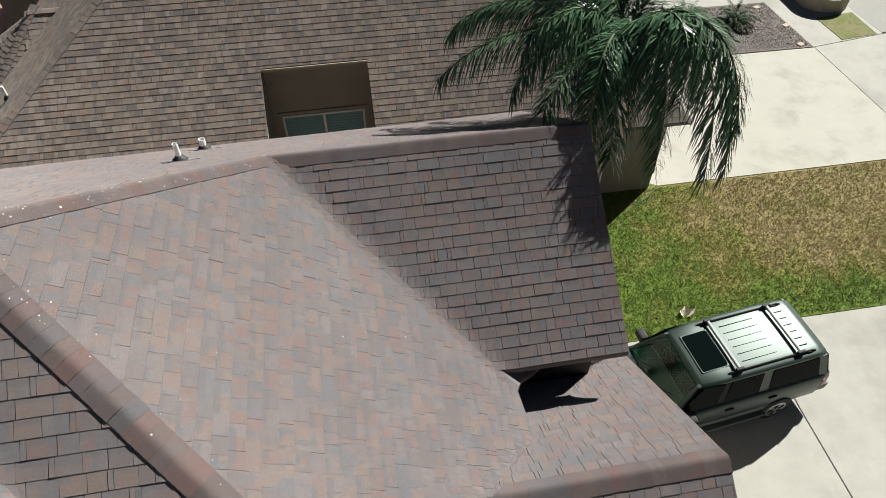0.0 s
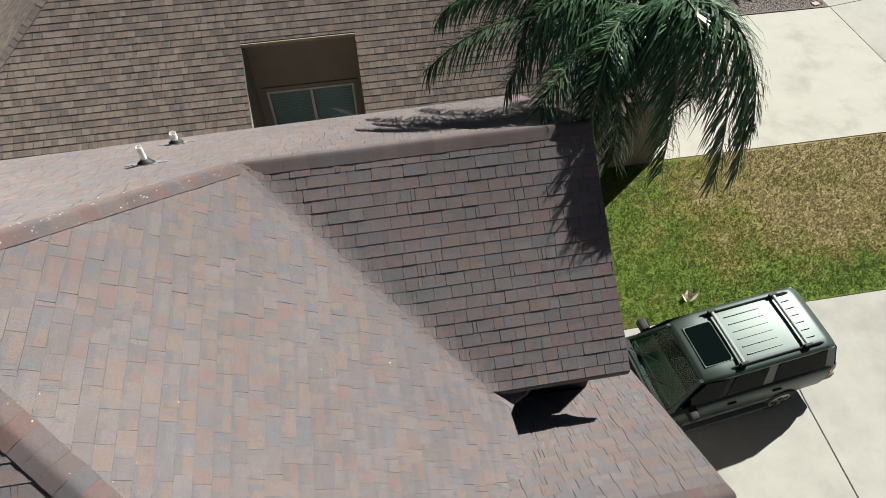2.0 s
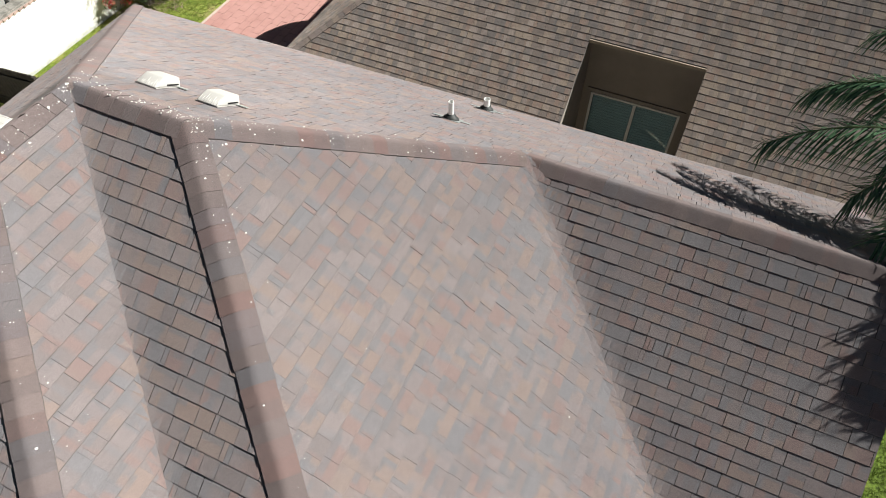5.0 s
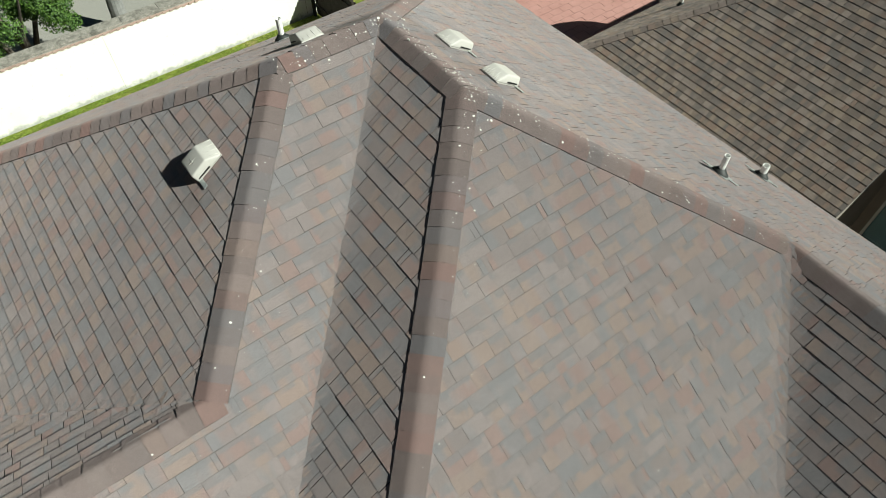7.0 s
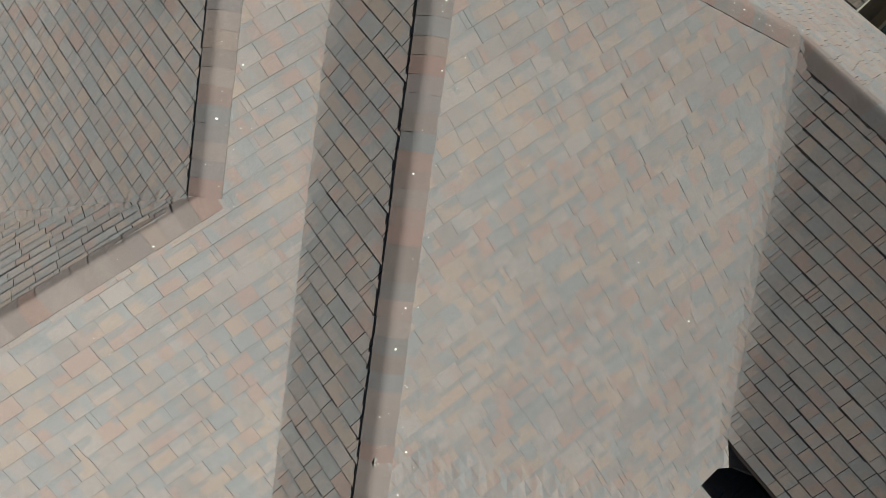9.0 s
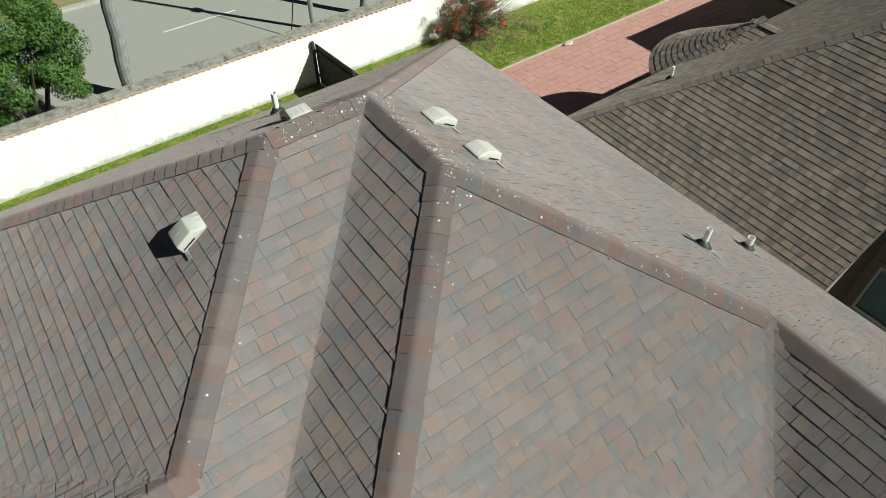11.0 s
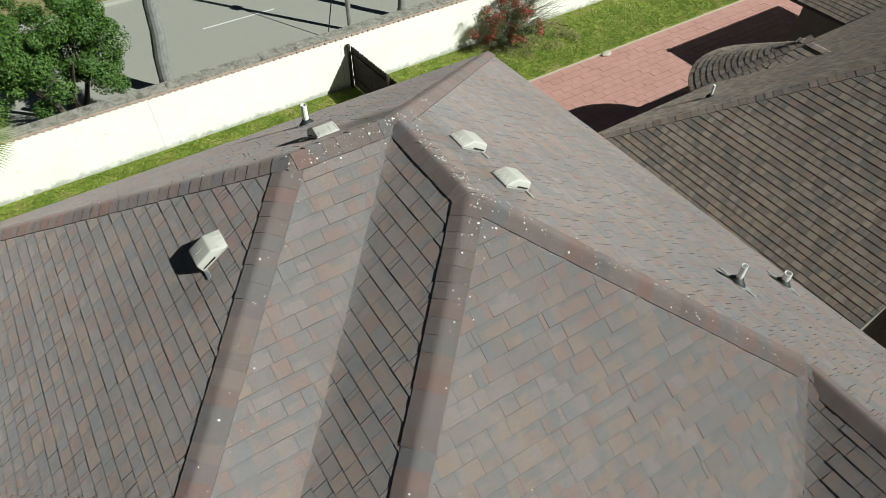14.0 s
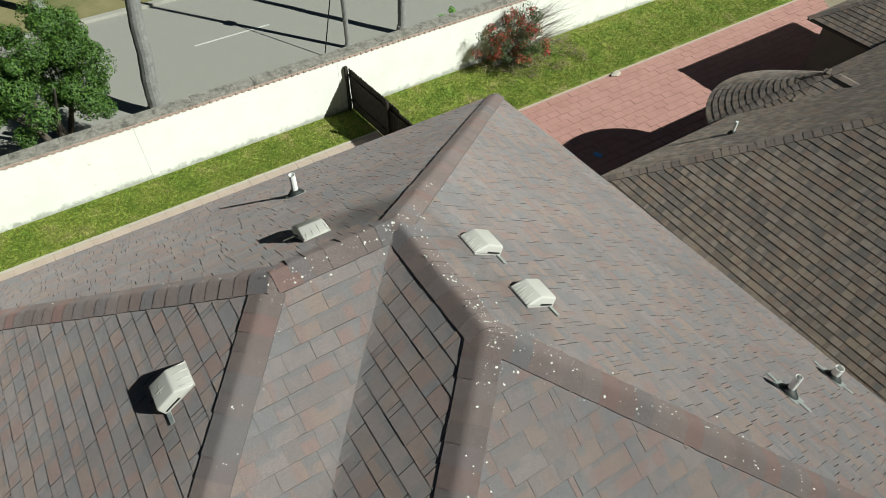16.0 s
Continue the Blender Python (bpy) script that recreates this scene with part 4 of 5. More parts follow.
DASH = grain("green_grey_dash", (0.05, 0.075, 0.066), (0.09, 0.12, 0.105), 12, 90, 0.5)
RACK = grain("grey_green_rack", (0.1, 0.125, 0.11), (0.15, 0.18, 0.16), 8, 60, 0.45)
SEAT = grain("grey_seat_cloth", (0.12, 0.12, 0.11), (0.18, 0.178, 0.165), 20, 120, 0.9)


def loft(stations, close=True):
    """Rings of (x, [(y, z), ...]) half profiles, mirrored and skinned."""
    b = Build()
    rings = []
    for x, prof in stations:
        full = [(x if not isinstance(x, tuple) else x[0], y, z) for y, z in prof] + [(x if not isinstance(x, tuple) else x[0], -y, z) for y, z in reversed(prof)]
        rings.append(full)
    n = len(rings[0])
    vs = [p for r in rings for p in r]
    fs = [(i * n + k, i * n + (k + 1) % n, (i + 1) * n + (k + 1) % n, (i + 1) * n + k) for i in range(len(rings) - 1) for k in range(n)]
    if close:
        fs += [tuple(reversed(range(n))), tuple(range((len(rings) - 1) * n, len(rings) * n))]
    return b.add(vs, fs)


def sheet(b, pts, out, lift=0.006, back=0.02):
    """A thin panel over four or more corner points, pushed out along a direction."""
    o = Vector(out).normalized()
    n = len(pts)
    b.add([(Vector(p) + o * lift)[:] for p in pts] + [(Vector(p) - o * back)[:] for p in pts], [tuple(range(n)), tuple(reversed(range(n, 2 * n)))] + [(i, n + i, n + (i + 1) % n, (i + 1) % n) for i in range(n)])
    return b


suv = thing("suv", "dark green sport utility vehicle with roof rack, parked on the driveway", "car", (10.7, 1.97, 0), 186.6)
suv.matrix_basis = suv.matrix_basis @ Matrix.Diagonal((1.0, 1.055, 1.065, 1.0))


def side_prof(zt, wt, wb=0.93, zs=0.42):
    return [(wb * 0.86, zs - 0.06), (wb, zs + 0.06), (wb + 0.03, 0.72), (wb + 0.01, 0.95), (wb - 0.03, zt - 0.05), (wt, zt)]


part("body", loft([(-2.47, side_prof(1.0, 0.6, 0.74, 0.5)), (-2.42, side_prof(1.1, 0.74, 0.86)), (-2.2, side_prof(1.12, 0.84, 0.93)), (-1.2, side_prof(1.12, 0.86, 0.94)), (0.6, side_prof(1.11, 0.86, 0.94)), (1.3, side_prof(1.09, 0.82, 0.93)),
                   (1.9, side_prof(1.03, 0.76, 0.93)), (2.3, side_prof(0.95, 0.68, 0.88)), (2.44, side_prof(0.82, 0.55, 0.72, 0.5))]), GREEN, suv, "dark green painted body", True)
roof_st = []
for x, zt, w in ((0.88, 1.66, 0.62), (0.78, 1.70, 0.665), (0.3, 1.745, 0.7), (-1.2, 1.76, 0.705), (-1.95, 1.735, 0.695), (-2.14, 1.70, 0.66)):
    roof_st.append((x, [(w + 0.035, zt - 0.075), (w + 0.02, zt - 0.03), (w - 0.04, zt - 0.004), (w - 0.2, zt + 0.012), (0.02, zt + 0.018)]))
part("roof_panel", loft(roof_st), GREEN, suv, "green ribbed roof panel", True)
# pillars and glass
for s_ in (1, -1):
    for xb, xt, wd in ((1.46, 0.86, 0.045), (0.32, 0.22, 0.08), (-0.72, -0.72, 0.12), (-2.2, -2.02, 0.11)):
        b = Build()
        b.add([(xb + wd, s_ * 0.86, 1.08), (xb - wd, s_ * 0.86, 1.08), (xt - wd, s_ * (0.66 if xb > 1 else 0.72), 1.66), (xt + wd, s_ * (0.66 if xb > 1 else 0.72), 1.66), (xb + wd, s_ * 0.79, 1.08), (xb - wd, s_ * 0.79, 1.08), (xt - wd, s_ * 0.6, 1.68), (xt + wd, s_ * 0.6, 1.68)],
              [(0, 1, 2, 3), (4, 7, 6, 5), (0, 4, 5, 1), (1, 5, 6, 2), (2, 6, 7, 3), (3, 7, 4, 0)])
        part("pillar", b, PLASTIC if xb == 0.32 else GREEN, suv)
    for (xb0, xb1), (xt0, xt1) in (((1.37, 0.4), (0.82, 0.3)), ((0.24, -0.6), (0.14, -0.6)), ((-0.84, -2.08), (-0.84, -1.93))):
        w = part("side_window", sheet(Build(), [(xb0, s_ * 0.85, 1.12), (xb1, s_ * 0.85, 1.12), (xt1, s_ * 0.735, 1.655), (xt0, s_ * 0.735, 1.655)], (0, s_, 0.33)), CARGLASS, suv, "dark tinted side window")
    for x in (0.1, -0.95):
        part("door_handle", Build().box(x - 0.1, s_ * 0.955 - 0.02, 0.93, x + 0.1, s_ * 0.955 + 0.02, 0.97, b=0.012), PLASTIC, suv)
    part("running_board", Build().box(-0.95, s_ * 0.98 - 0.1, 0.36, 1.05, s_ * 0.98 + 0.08, 0.42, b=0.02), GREYTRIM, suv, "grey running board")
    part("cladding", Build().box(-1.05, s_ * 0.955 - 0.02, 0.5, 1.1, s_ * 0.955 + 0.02, 0.66, b=0.015), GREYTRIM, suv)
    m = part("mirror", Build().box(1.02, s_ * 1.0 - 0.13, 1.08, 1.2, s_ * 1.0 + 0.13, 1.26, b=0.05), PLASTIC, suv, "black folding wing mirror")
    part("mirror_glass", Build().box(1.005, s_ * 1.0 - 0.1, 1.1, 1.018, s_ * 1.0 + 0.1, 1.24), CARGLASS, m)
    t = part("tail_lamp", sheet(Build(), [(-2.44, s_ * 0.8, 0.72), (-2.2, s_ * 0.945, 0.72), (-2.2, s_ * 0.925, 1.0), (-2.42, s_ * 0.8, 1.0)], (-0.6, s_ * 1.0, 0.1), 0.02), RED, suv, "red tail lamp")
    part("roof_rail", Build().tube([(0.2, s_ * 0.59, 1.745), (0.12, s_ * 0.59, 1.772), (-1.8, s_ * 0.59, 1.782), (-1.88, s_ * 0.59, 1.745)], [0.018] * 4, 8), PLASTIC, suv)
    for x in (1.62, -1.24):
        wheel = part("wheel", Build().tube([(x, s_ * 0.76, 0.38), (x, s_ * 0.77, 0.38), (x, s_ * 0.99, 0.38), (x, s_ * 1.0, 0.38)], [0.34, 0.375, 0.375, 0.34], 28), TYRE, suv, "black tyre on an alloy wheel", False)
        part("rim", Build().tube([(x, s_ * 0.80, 0.38), (x, s_ * 1.005, 0.38), (x, s_ * 1.01, 0.38)], [0.25, 0.25, 0.23], 20), ALLOY, wheel, "five-spoke alloy rim")
        for k in range(5):
            a = k * 1.2566
            m_ = Matrix.Translation((x, s_ * 1.013, 0.38)) @ Matrix.Rotation(a, 4, "Y")
            part("spoke_gap", Build().add([(0.06, 0, -0.035), (0.2, 0, -0.06), (0.2, 0, 0.06), (0.06, 0, 0.035)], [(0, 1, 2, 3) if s_ < 0 else (3, 2, 1, 0)], m_), BLACK, wheel)
part("windscreen", sheet(Build(), [(1.5, -0.8, 1.1), (1.64, -0.45, 1.1), (1.68, 0.0, 1.1), (1.64, 0.45, 1.1), (1.5, 0.8, 1.1), (0.88, 0.655, 1.668), (0.92, 0.3, 1.685), (0.92, -0.3, 1.685), (0.88, -0.655, 1.668)], (1, 0, 0.9), 0.004, 0.004), SCREEN, suv, "green-tinted windscreen").visible_shadow = False
part("rear_window", sheet(Build(), [(-2.33, 0.85, 1.11), (-2.33, -0.85, 1.11), (-2.14, -0.72, 1.67), (-2.14, 0.72, 1.67)], (-1, 0, 0.5)), CARGLASS, suv)
part("sunroof", sheet(Build(), [(0.12, -0.42, 1.782), (0.64, -0.42, 1.752), (0.66, -0.38, 1.752), (0.66, 0.38, 1.752), (0.64, 0.42, 1.752), (0.12, 0.42, 1.782), (0.09, 0.38, 1.784), (0.09, -0.38, 1.784)], (0.06, 0, 1), 0.002, 0.02), CARGLASS, suv, "dark glass sunroof")
part("sunroof_frame", sheet(Build(), [(0.075, -0.435, 1.774), (0.68, -0.435, 1.742), (0.68, 0.435, 1.742), (0.075, 0.435, 1.774)], (0.06, 0, 1), 0.002, 0.03), GREEN, suv)
part("cabin_floor", Build().box(-2.15, -0.78, 1.1, 1.34, 0.78, 1.132), PLASTIC, suv, "dark cabin interior")
for k in range(6):
    y = -0.42 + k * 0.168
    part("roof_rib", Build().box(-1.05, y - 0.009, 1.765, -0.25, y + 0.009, 1.781, b=0.006), GREEN, suv)
    part("roof_rib", Build().box(-1.8, y - 0.009, 1.76, -1.58, y + 0.009, 1.776, b=0.006), GREEN, suv)
for x in (-0.05, -1.5):
    bar = part("cross_bar", Build().box(x - 0.028, -0.58, 1.828, x + 0.028, 0.58, 1.848, b=0.009), RACK, suv, "grey-green roof-rack cross bar")
    # Black strip on the front side draws the bar's shade as a solid piece
    part("bar_shade_strip", Build().box(x + 0.028, -0.55, 1.822, x + 0.05, 0.55, 1.842, b=0.006), PLASTIC, bar, "black strip standing in for the shade along the bar's front")
    for s_ in (1, -1):
        part("bar_foot", Build().box(x - 0.09, s_ * 0.59 - 0.026, 1.785, x + 0.09, s_ * 0.59 + 0.026, 1.852, b=0.014), PLASTIC, bar)
part("rear_bumper", Build().box(-2.56, -0.9, 0.45, -2.3, 0.9, 0.68, b=0.06), GREYTRIM, suv, "grey rear bumper")
part("front_bumper", Build().box(2.25, -0.88, 0.42, 2.52, 0.88, 0.66, b=0.06), GREYTRIM, suv)
# One black box serves as underbody and as the dark shade in the arches
part("wheel_arch_shadow", Build().box(-2.2, -0.8, 0.25, 2.2, 0.8, 0.42), PLASTIC, suv, "black underbody box that doubles as wheel-arch shade")
part("dashboard", Build().box(0.98, -0.74, 0.95, 1.46, 0.74, 1.17, b=0.05), DASH, suv)
for y in (-0.38, 0.38):
    part("front_seat", Build().box(0.0, y - 0.26, 0.75, 0.55, y + 0.26, 0.95, b=0.06).box(-0.08, y - 0.25, 0.9, 0.1, y + 0.25, 1.5, b=0.06), SEAT, suv)
part("steering_wheel", Build().tube([(0.72 + 0.06 * math.sin(a), -0.38 + 0.19 * math.cos(a), 1.16 + 0.16 * math.sin(a)) for a in [k * math.pi / 9 for k in range(19)]], [0.016] * 19, 6), PLASTIC, suv)
for y0, y1 in ((-0.6, -0.05), (0.02, 0.55)):
    part("wiper", Build().tube([(1.6, y0, 1.14), (1.3, y1, 1.4)], [0.012, 0.008], 5), PLASTIC, suv)
part("grille_cowl", Build().box(1.52, -0.8, 1.04, 1.72, 0.8, 1.1, b=0.02), PLASTIC, suv, "slotted black scuttle below the windscreen")

# ---- garden wall, fence, paving ----
MOSSY = grain("mossy_coping_stone", (0.13, 0.122, 0.105), (0.42, 0.4, 0.36), 9, 60, 0.95, stain=(0.055, 0.053, 0.042), stain_scale=3.4, bump=0.7, dist=0.015)
gwall = tagged(part("garden_wall", Build().box(-15.42, -40, -0.3, -15.15, 40, 1.93), WALLPAINT), "tall cream-painted garden wall with stained foot", "wall", kind="structure")
part("coping", Build().box(-15.62, -40, 1.93, -15.17, 40, 1.992, b=0.012), MOSSY, gwall, "mossy grey coping")
for y in (-8.0, -1.2, 5.2, 11.6, 18.0):
    part("wall_joint", Build().box(-15.1505, y, 0.05, -15.148, y + 0.008, 1.9), STONE, gwall)
rg = random.Random(8)
CLAY = grain("weathered_pale_clay", (0.36, 0.25, 0.21), (0.5, 0.38, 0.33), 5, 60, 0.9, stain=(0.24, 0.18, 0.15), stain_scale=2.0)
brick_m = Build().box(-0.05, -0.047, -0.03, 0.05, 0.047, 0.03, b=0.006).mesh("coping_brick", CLAY)
COPING_BRICKS = [(-12.0 + 0.1 * k, 0.022 if k % 2 else -0.006) for k in range(282)]
y = -12.0
while y < 16:
    l = rg.uniform(0.45, 0.9)
    part("coping_stone", Build().box(-0.2, -l / 2 + 0.002, -0.03, 0.19, l / 2 - 0.002, 0.03, pose(-15.4 + rg.uniform(-0.012, 0.012), y + l / 2, 2.024 + rg.uniform(-0.006, 0.006), 0, rg.uniform(-1.5, 1.5), rg.uniform(-0.8, 0.8)), 0.014), MOSSY, gwall)
    y += l

WOOD = grain("dark_fence_wood", (0.018, 0.014, 0.011), (0.05, 0.04, 0.031), 5, 70, 0.85)
fence = thing("fence", "dark weathered timber picket fence meeting the garden wall", "fence", (-15.1, 5.55, 0), 5.0)
for k in range(28):
    x = 0.07 + k * 0.138
    h = 1.62 + rg.uniform(-0.015, 0.015) - (0.1 if k > 20 else 0)
    b = Build()
    b.add([(x - 0.062, -0.012, 0.05), (x + 0.062, -0.012, 0.05), (x + 0.062, -0.012, h - 0.05), (x + 0.03, -0.012, h), (x - 0.03, -0.012, h), (x - 0.062, -0.012, h - 0.05)] + [(x - 0.062, 0.012, 0.05), (x + 0.062, 0.012, 0.05), (x + 0.062, 0.012, h - 0.05), (x + 0.03, 0.012, h), (x - 0.03, 0.012, h), (x - 0.062, 0.012, h - 0.05)],
          [(0, 1, 2, 3, 4, 5), (11, 10, 9, 8, 7, 6)] + [(i, 6 + i, 6 + (i + 1) % 6, (i + 1) % 6) for i in range(6)])
    part("picket", b, WOOD, fence)
for z in (0.35, 1.3):
    part("rail", Build().box(0.0, -0.06, z, 3.9, -0.014, z + 0.09, b=0.006), WOOD, fence)
for x in (0.02, 2.4, 3.85):
    part("post", Build().box(x - 0.05, -0.15, -0.1, x + 0.05, -0.06, 1.7, b=0.008), WOOD, fence)

path = tagged(part("garden_path", Build().box(-13.6, -20, -0.3, -13.1, 5.6, -0.03), SOIL), "narrow path of pale paving slabs beside the lawn", "path", kind="structure")
PAVER = grain("pinkish_paver", (0.4, 0.315, 0.26), (0.5, 0.405, 0.345), 2, 60, 0.9)
KERBST = grain("pale_edging", (0.4, 0.36, 0.3), (0.5, 0.45, 0.39), 3, 60, 0.9)
y = -9.0
while y < 5.5:
    part("paving_slab", Build().box(-13.495, y + 0.003, -0.1, -13.12, y + 0.507, 0.012 + rg.uniform(-0.004, 0.004), b=0.006), PAVER, path)
    part("edging_stone", Build().box(-13.6, y + 0.003, -0.1, -13.5, y + 0.507, 0.022 + rg.uniform(-0.004, 0.004), b=0.004), KERBST, path)
    y += 0.51

patio = tagged(part("brick_patio", Build().box(-12.0, 7.6, -0.3, -4.8, 26, -0.06), SOIL), "weathered pink brick patio behind the house next door", "patio", kind="structure")
PATIO_BRICKS = []
BL, BW = 0.46, 0.30
row = 0
x = -11.96
while x < -5.0:
    y = 7.7 + (0.23 if row % 2 else 0) + rg.uniform(-0.02, 0.02)
    while y < 25.4:
        if not (x > -7.9 and y > 19.0):
            PATIO_BRICKS.append((x + BW / 2, y + BL / 2, rg.uniform(-0.004, 0.004)))
        y += BL
    x += BW
    row += 1
tagged(part("patio_edging", Build().box(-12.055, 5.6, -0.2, -12.0, 26, 0.018, b=0.008), PAVER), "worn pinkish edging between lawn and patio", "edging", kind="structure")
BLUE = grain("blue_plastic", (0.12, 0.36, 0.8), (0.2, 0.48, 0.9), 8, 60, 0.4)
tagged(part("plastic_packet", Build().box(-0.13, -0.09, 0, 0.13, 0.09, 0.025, pose(-8.8, 11.0, 0.0, 0, 3, 30), 0.008).add([(-0.09, 0.0, 0.03), (0.09, 0.0, 0.03), (0.09, 0.03, 0.03), (-0.09, 0.03, 0.03)], [(0, 1, 2, 3)], pose(-8.8, 11.0, 0.0, 0, 3, 30)), BLUE), "small blue plastic packet lying on the patio", "packet")

# ---- streets ----
ROADPAINT = grain("worn_white_road_paint", (0.5, 0.5, 0.48), (0.68, 0.68, 0.65), 3, 50, 0.85)
for y in (-6.9, 2.28, 11.46):
    tagged(part("lane_mark", Build().box(-22.1, y, -0.1, -22.02, y + 3.05, -0.076), ROADPAINT), "worn white lane dash on asphalt", "road marking", "lane dashes", "structure")
STEEL = grain("galvanised_pole", (0.3, 0.3, 0.29), (0.4, 0.4, 0.39), 4, 60, 0.5, 0.5)
pole = thing("street_pole", "slim grey street pole with a guy wire", "pole", (-18.8, 7.23, 0))
part("shaft", Build().tube([(0, 0, -0.1), (0, 0, 9.5)], [0.1, 0.075], 12), STEEL, pole)
part("guy_wire", Build().tube([(0.06, -1.03, -0.1), (0, 0, 4.1)], [0.022, 0.022], 6), PLASTIC, pole)
part("bracket", Build().box(-0.13, -0.14, 4.0, 0.13, 0.14, 4.3, b=0.03), STEEL, pole)
part("base_plate", Build().tube([(0, 0, -0.05), (0, 0, 0.08)], [0.16, 0.13], 12), STEEL, pole)

# driveway joints and the thing lying on the lawn
JOINT = grain("joint_filler", (0.05, 0.045, 0.04), (0.09, 0.08, 0.07), 6, 60)
for p0, p1 in (((12.88, 1.18), (12.88, -2.5)), ((12.88, 1.18), (13.0, 3.48)), ((21.38, 15.03), (21.63, 8.68))):
    d = Vector((p1[0] - p0[0], p1[1] - p0[1], 0))
    ang = math.degrees(math.atan2(d.y, d.x))
    tagged(part("driveway_joint", Build().box(0, -0.012, -0.02, d.length, 0.012, 0.0075, pose(p0[0], p0[1], 0, 0, 0, ang)), JOINT), "dark filled joint in pale concrete", "joint", kind="structure")

LEAFDRY = grain("dry_palm_sheath", (0.55, 0.48, 0.37), (0.7, 0.63, 0.52), 12, 60, 0.8)
b = Build()
for a, l in ((20, 0.34), (75, 0.28), (130, 0.22)):
    m_ = pose(11.35, 4.0, 0.03, 0, -22, a)
    b.add([(0, -0.05, 0), (l * 0.5, -0.09, 0.05), (l, 0, 0.03), (l * 0.5, 0.09, 0.05), (0, 0.05, 0), (l * 0.5, 0, 0.0)], [(0, 5, 1), (1, 5, 2), (2, 5, 3), (3, 5, 4)], m_)
tagged(part("dry_leaf", b, LEAFDRY), "curled dry palm sheath on the lawn", "dry leaf")

hose = [(10.2 + 0.28 * k, 7.95 + 0.25 * math.sin(k * 0.9) + 0.07 * k, 0.03) for k in range(9)]
tagged(part("garden_hose", Build().tube(hose, [0.009] * 9, 6), GREYTRIM, smooth=True), "grey-green garden hose lying along the lawn edge", "hose")

# low curved planter by the street
PIER = grain("tan_render", (0.33, 0.285, 0.235), (0.4, 0.35, 0.295), 2, 80, 0.85)
pier = thing("curved_planter", "low tan rendered curved planter wall by the street", "planter", (23.5, 18.3, 0))
prof = [(-1.0, 0.9)] + [(1.0 * math.cos(math.pi + math.pi * k / 12), -0.2 + 0.85 * math.sin(math.pi + math.pi * k / 12)) for k in range(13)] + [(1.0, 0.9)]
def rim(k0, k1, z0, z1):
    """A curved wall between two offsets of the pier's outline."""
    n = len(prof)
    b = Build()
    vs = [(x * k, y * k, z) for k in (k0, k1) for z in (z0, z1) for x, y in prof]
    fs = [(j * n + i, j * n + i + 1, q * n + i + 1, q * n + i) for j, q in ((2, 3), (3, 1), (1, 0), (0, 2)) for i in range(n - 1)]
    return b.add(vs, fs + [(0, 2 * n, 3 * n, n), (n - 1, 2 * n - 1, 4 * n - 1, 3 * n - 1)])


part("curved_wall", rim(0.78, 1.0, 0.0, 0.5), PIER, pier)
part("cap", rim(0.74, 1.04, 0.5, 0.58), PIER, pier, "flat tan coping")
part("fill", Build().prism([(x * 0.77, y * 0.77) for x, y in prof], 0.0, 0.3), SOIL, pier)
for x, y in ((21.08, 16.66), (20.94, 15.28), (20.63, 18.17)):
    tagged(part("edging_brick", Build().box(-0.13, -0.1, 0, 0.13, 0.1, 0.05, pose(x, y, 0.0, 0, 0, 20), 0.012), PAVER), "loose pinkish paver on the gravel bed", "paver", "loose pavers")

# loose stones of the gravel bed
GRAVEL_STONE = Mat("gravel_stone", 0.9, 0, 0.3)
_g = GRAVEL_STONE.t.nodes.new("ShaderNodeNewGeometry")
GRAVEL_STONE = GRAVEL_STONE.color(GRAVEL_STONE.ramp(_g.outputs["Random Per Island"], [(0.0, (0.06, 0.05, 0.047)), (0.45, (0.17, 0.135, 0.12)), (0.75, (0.27, 0.225, 0.2)), (0.9, (0.5, 0.46, 0.42)), (1.0, (0.7, 0.67, 0.63))])).m
rg = random.Random(77)
b = Build()
for _ in range(5200):
    v = rg.random()
    x, y = rg.uniform(16.85, 21.26 - 0.16 * v), 15.16 + 3.32 * v
    r_ = rg.uniform(0.014, 0.034)
    m_ = pose(x, y, 0.018 + r_ * 0.1, rg.uniform(-25, 25), rg.uniform(-25, 25), rg.uniform(0, 360))
    b.add([(r_, 0, 0), (0.1 * r_, 0.8 * r_, 0), (-r_, 0.1 * r_, 0), (0, -0.75 * r_, 0), (0.1 * r_, 0, 0.7 * r_), (0, 0, -0.6 * r_)],
          [(0, 1, 4), (1, 2, 4), (2, 3, 4), (3, 0, 4), (1, 0, 5), (2, 1, 5), (3, 2, 5), (0, 3, 5)], m_)
tagged(part("gravel", b, GRAVEL_STONE), "loose dark red-brown gravel in the planting bed", "gravel", kind="stuff")

# ---- plants ----
def leafmat(name, lo, hi, rough=0.45, trans=0.25):
    m = Mat(name, rough, 0, 0.6)
    geo = m.t.nodes.new("ShaderNodeNewGeometry")
    c = m.ramp(m.math("ADD", m.math("MULTIPLY", geo.outputs["Random Per Island"], 0.6), m.math("MULTIPLY", m.noise(2.5, 3), 0.4)), [(0.2, lo), (0.8, hi)])
    m.color(c)
    tr = m.t.nodes.new("ShaderNodeBsdfTranslucent")
    m.t.links.new(c, tr.inputs[0])
    mx = m.t.nodes.new("ShaderNodeMixShader")
    mx.inputs[0].default_value = trans
    m.t.links.new(m.b.outputs[0], mx.inputs[1])
    m.t.links.new(tr.outputs[0], mx.inputs[2])
    m.t.links.new(mx.outputs[0], m.t.nodes["Material Output"].inputs[0])
    return m.m


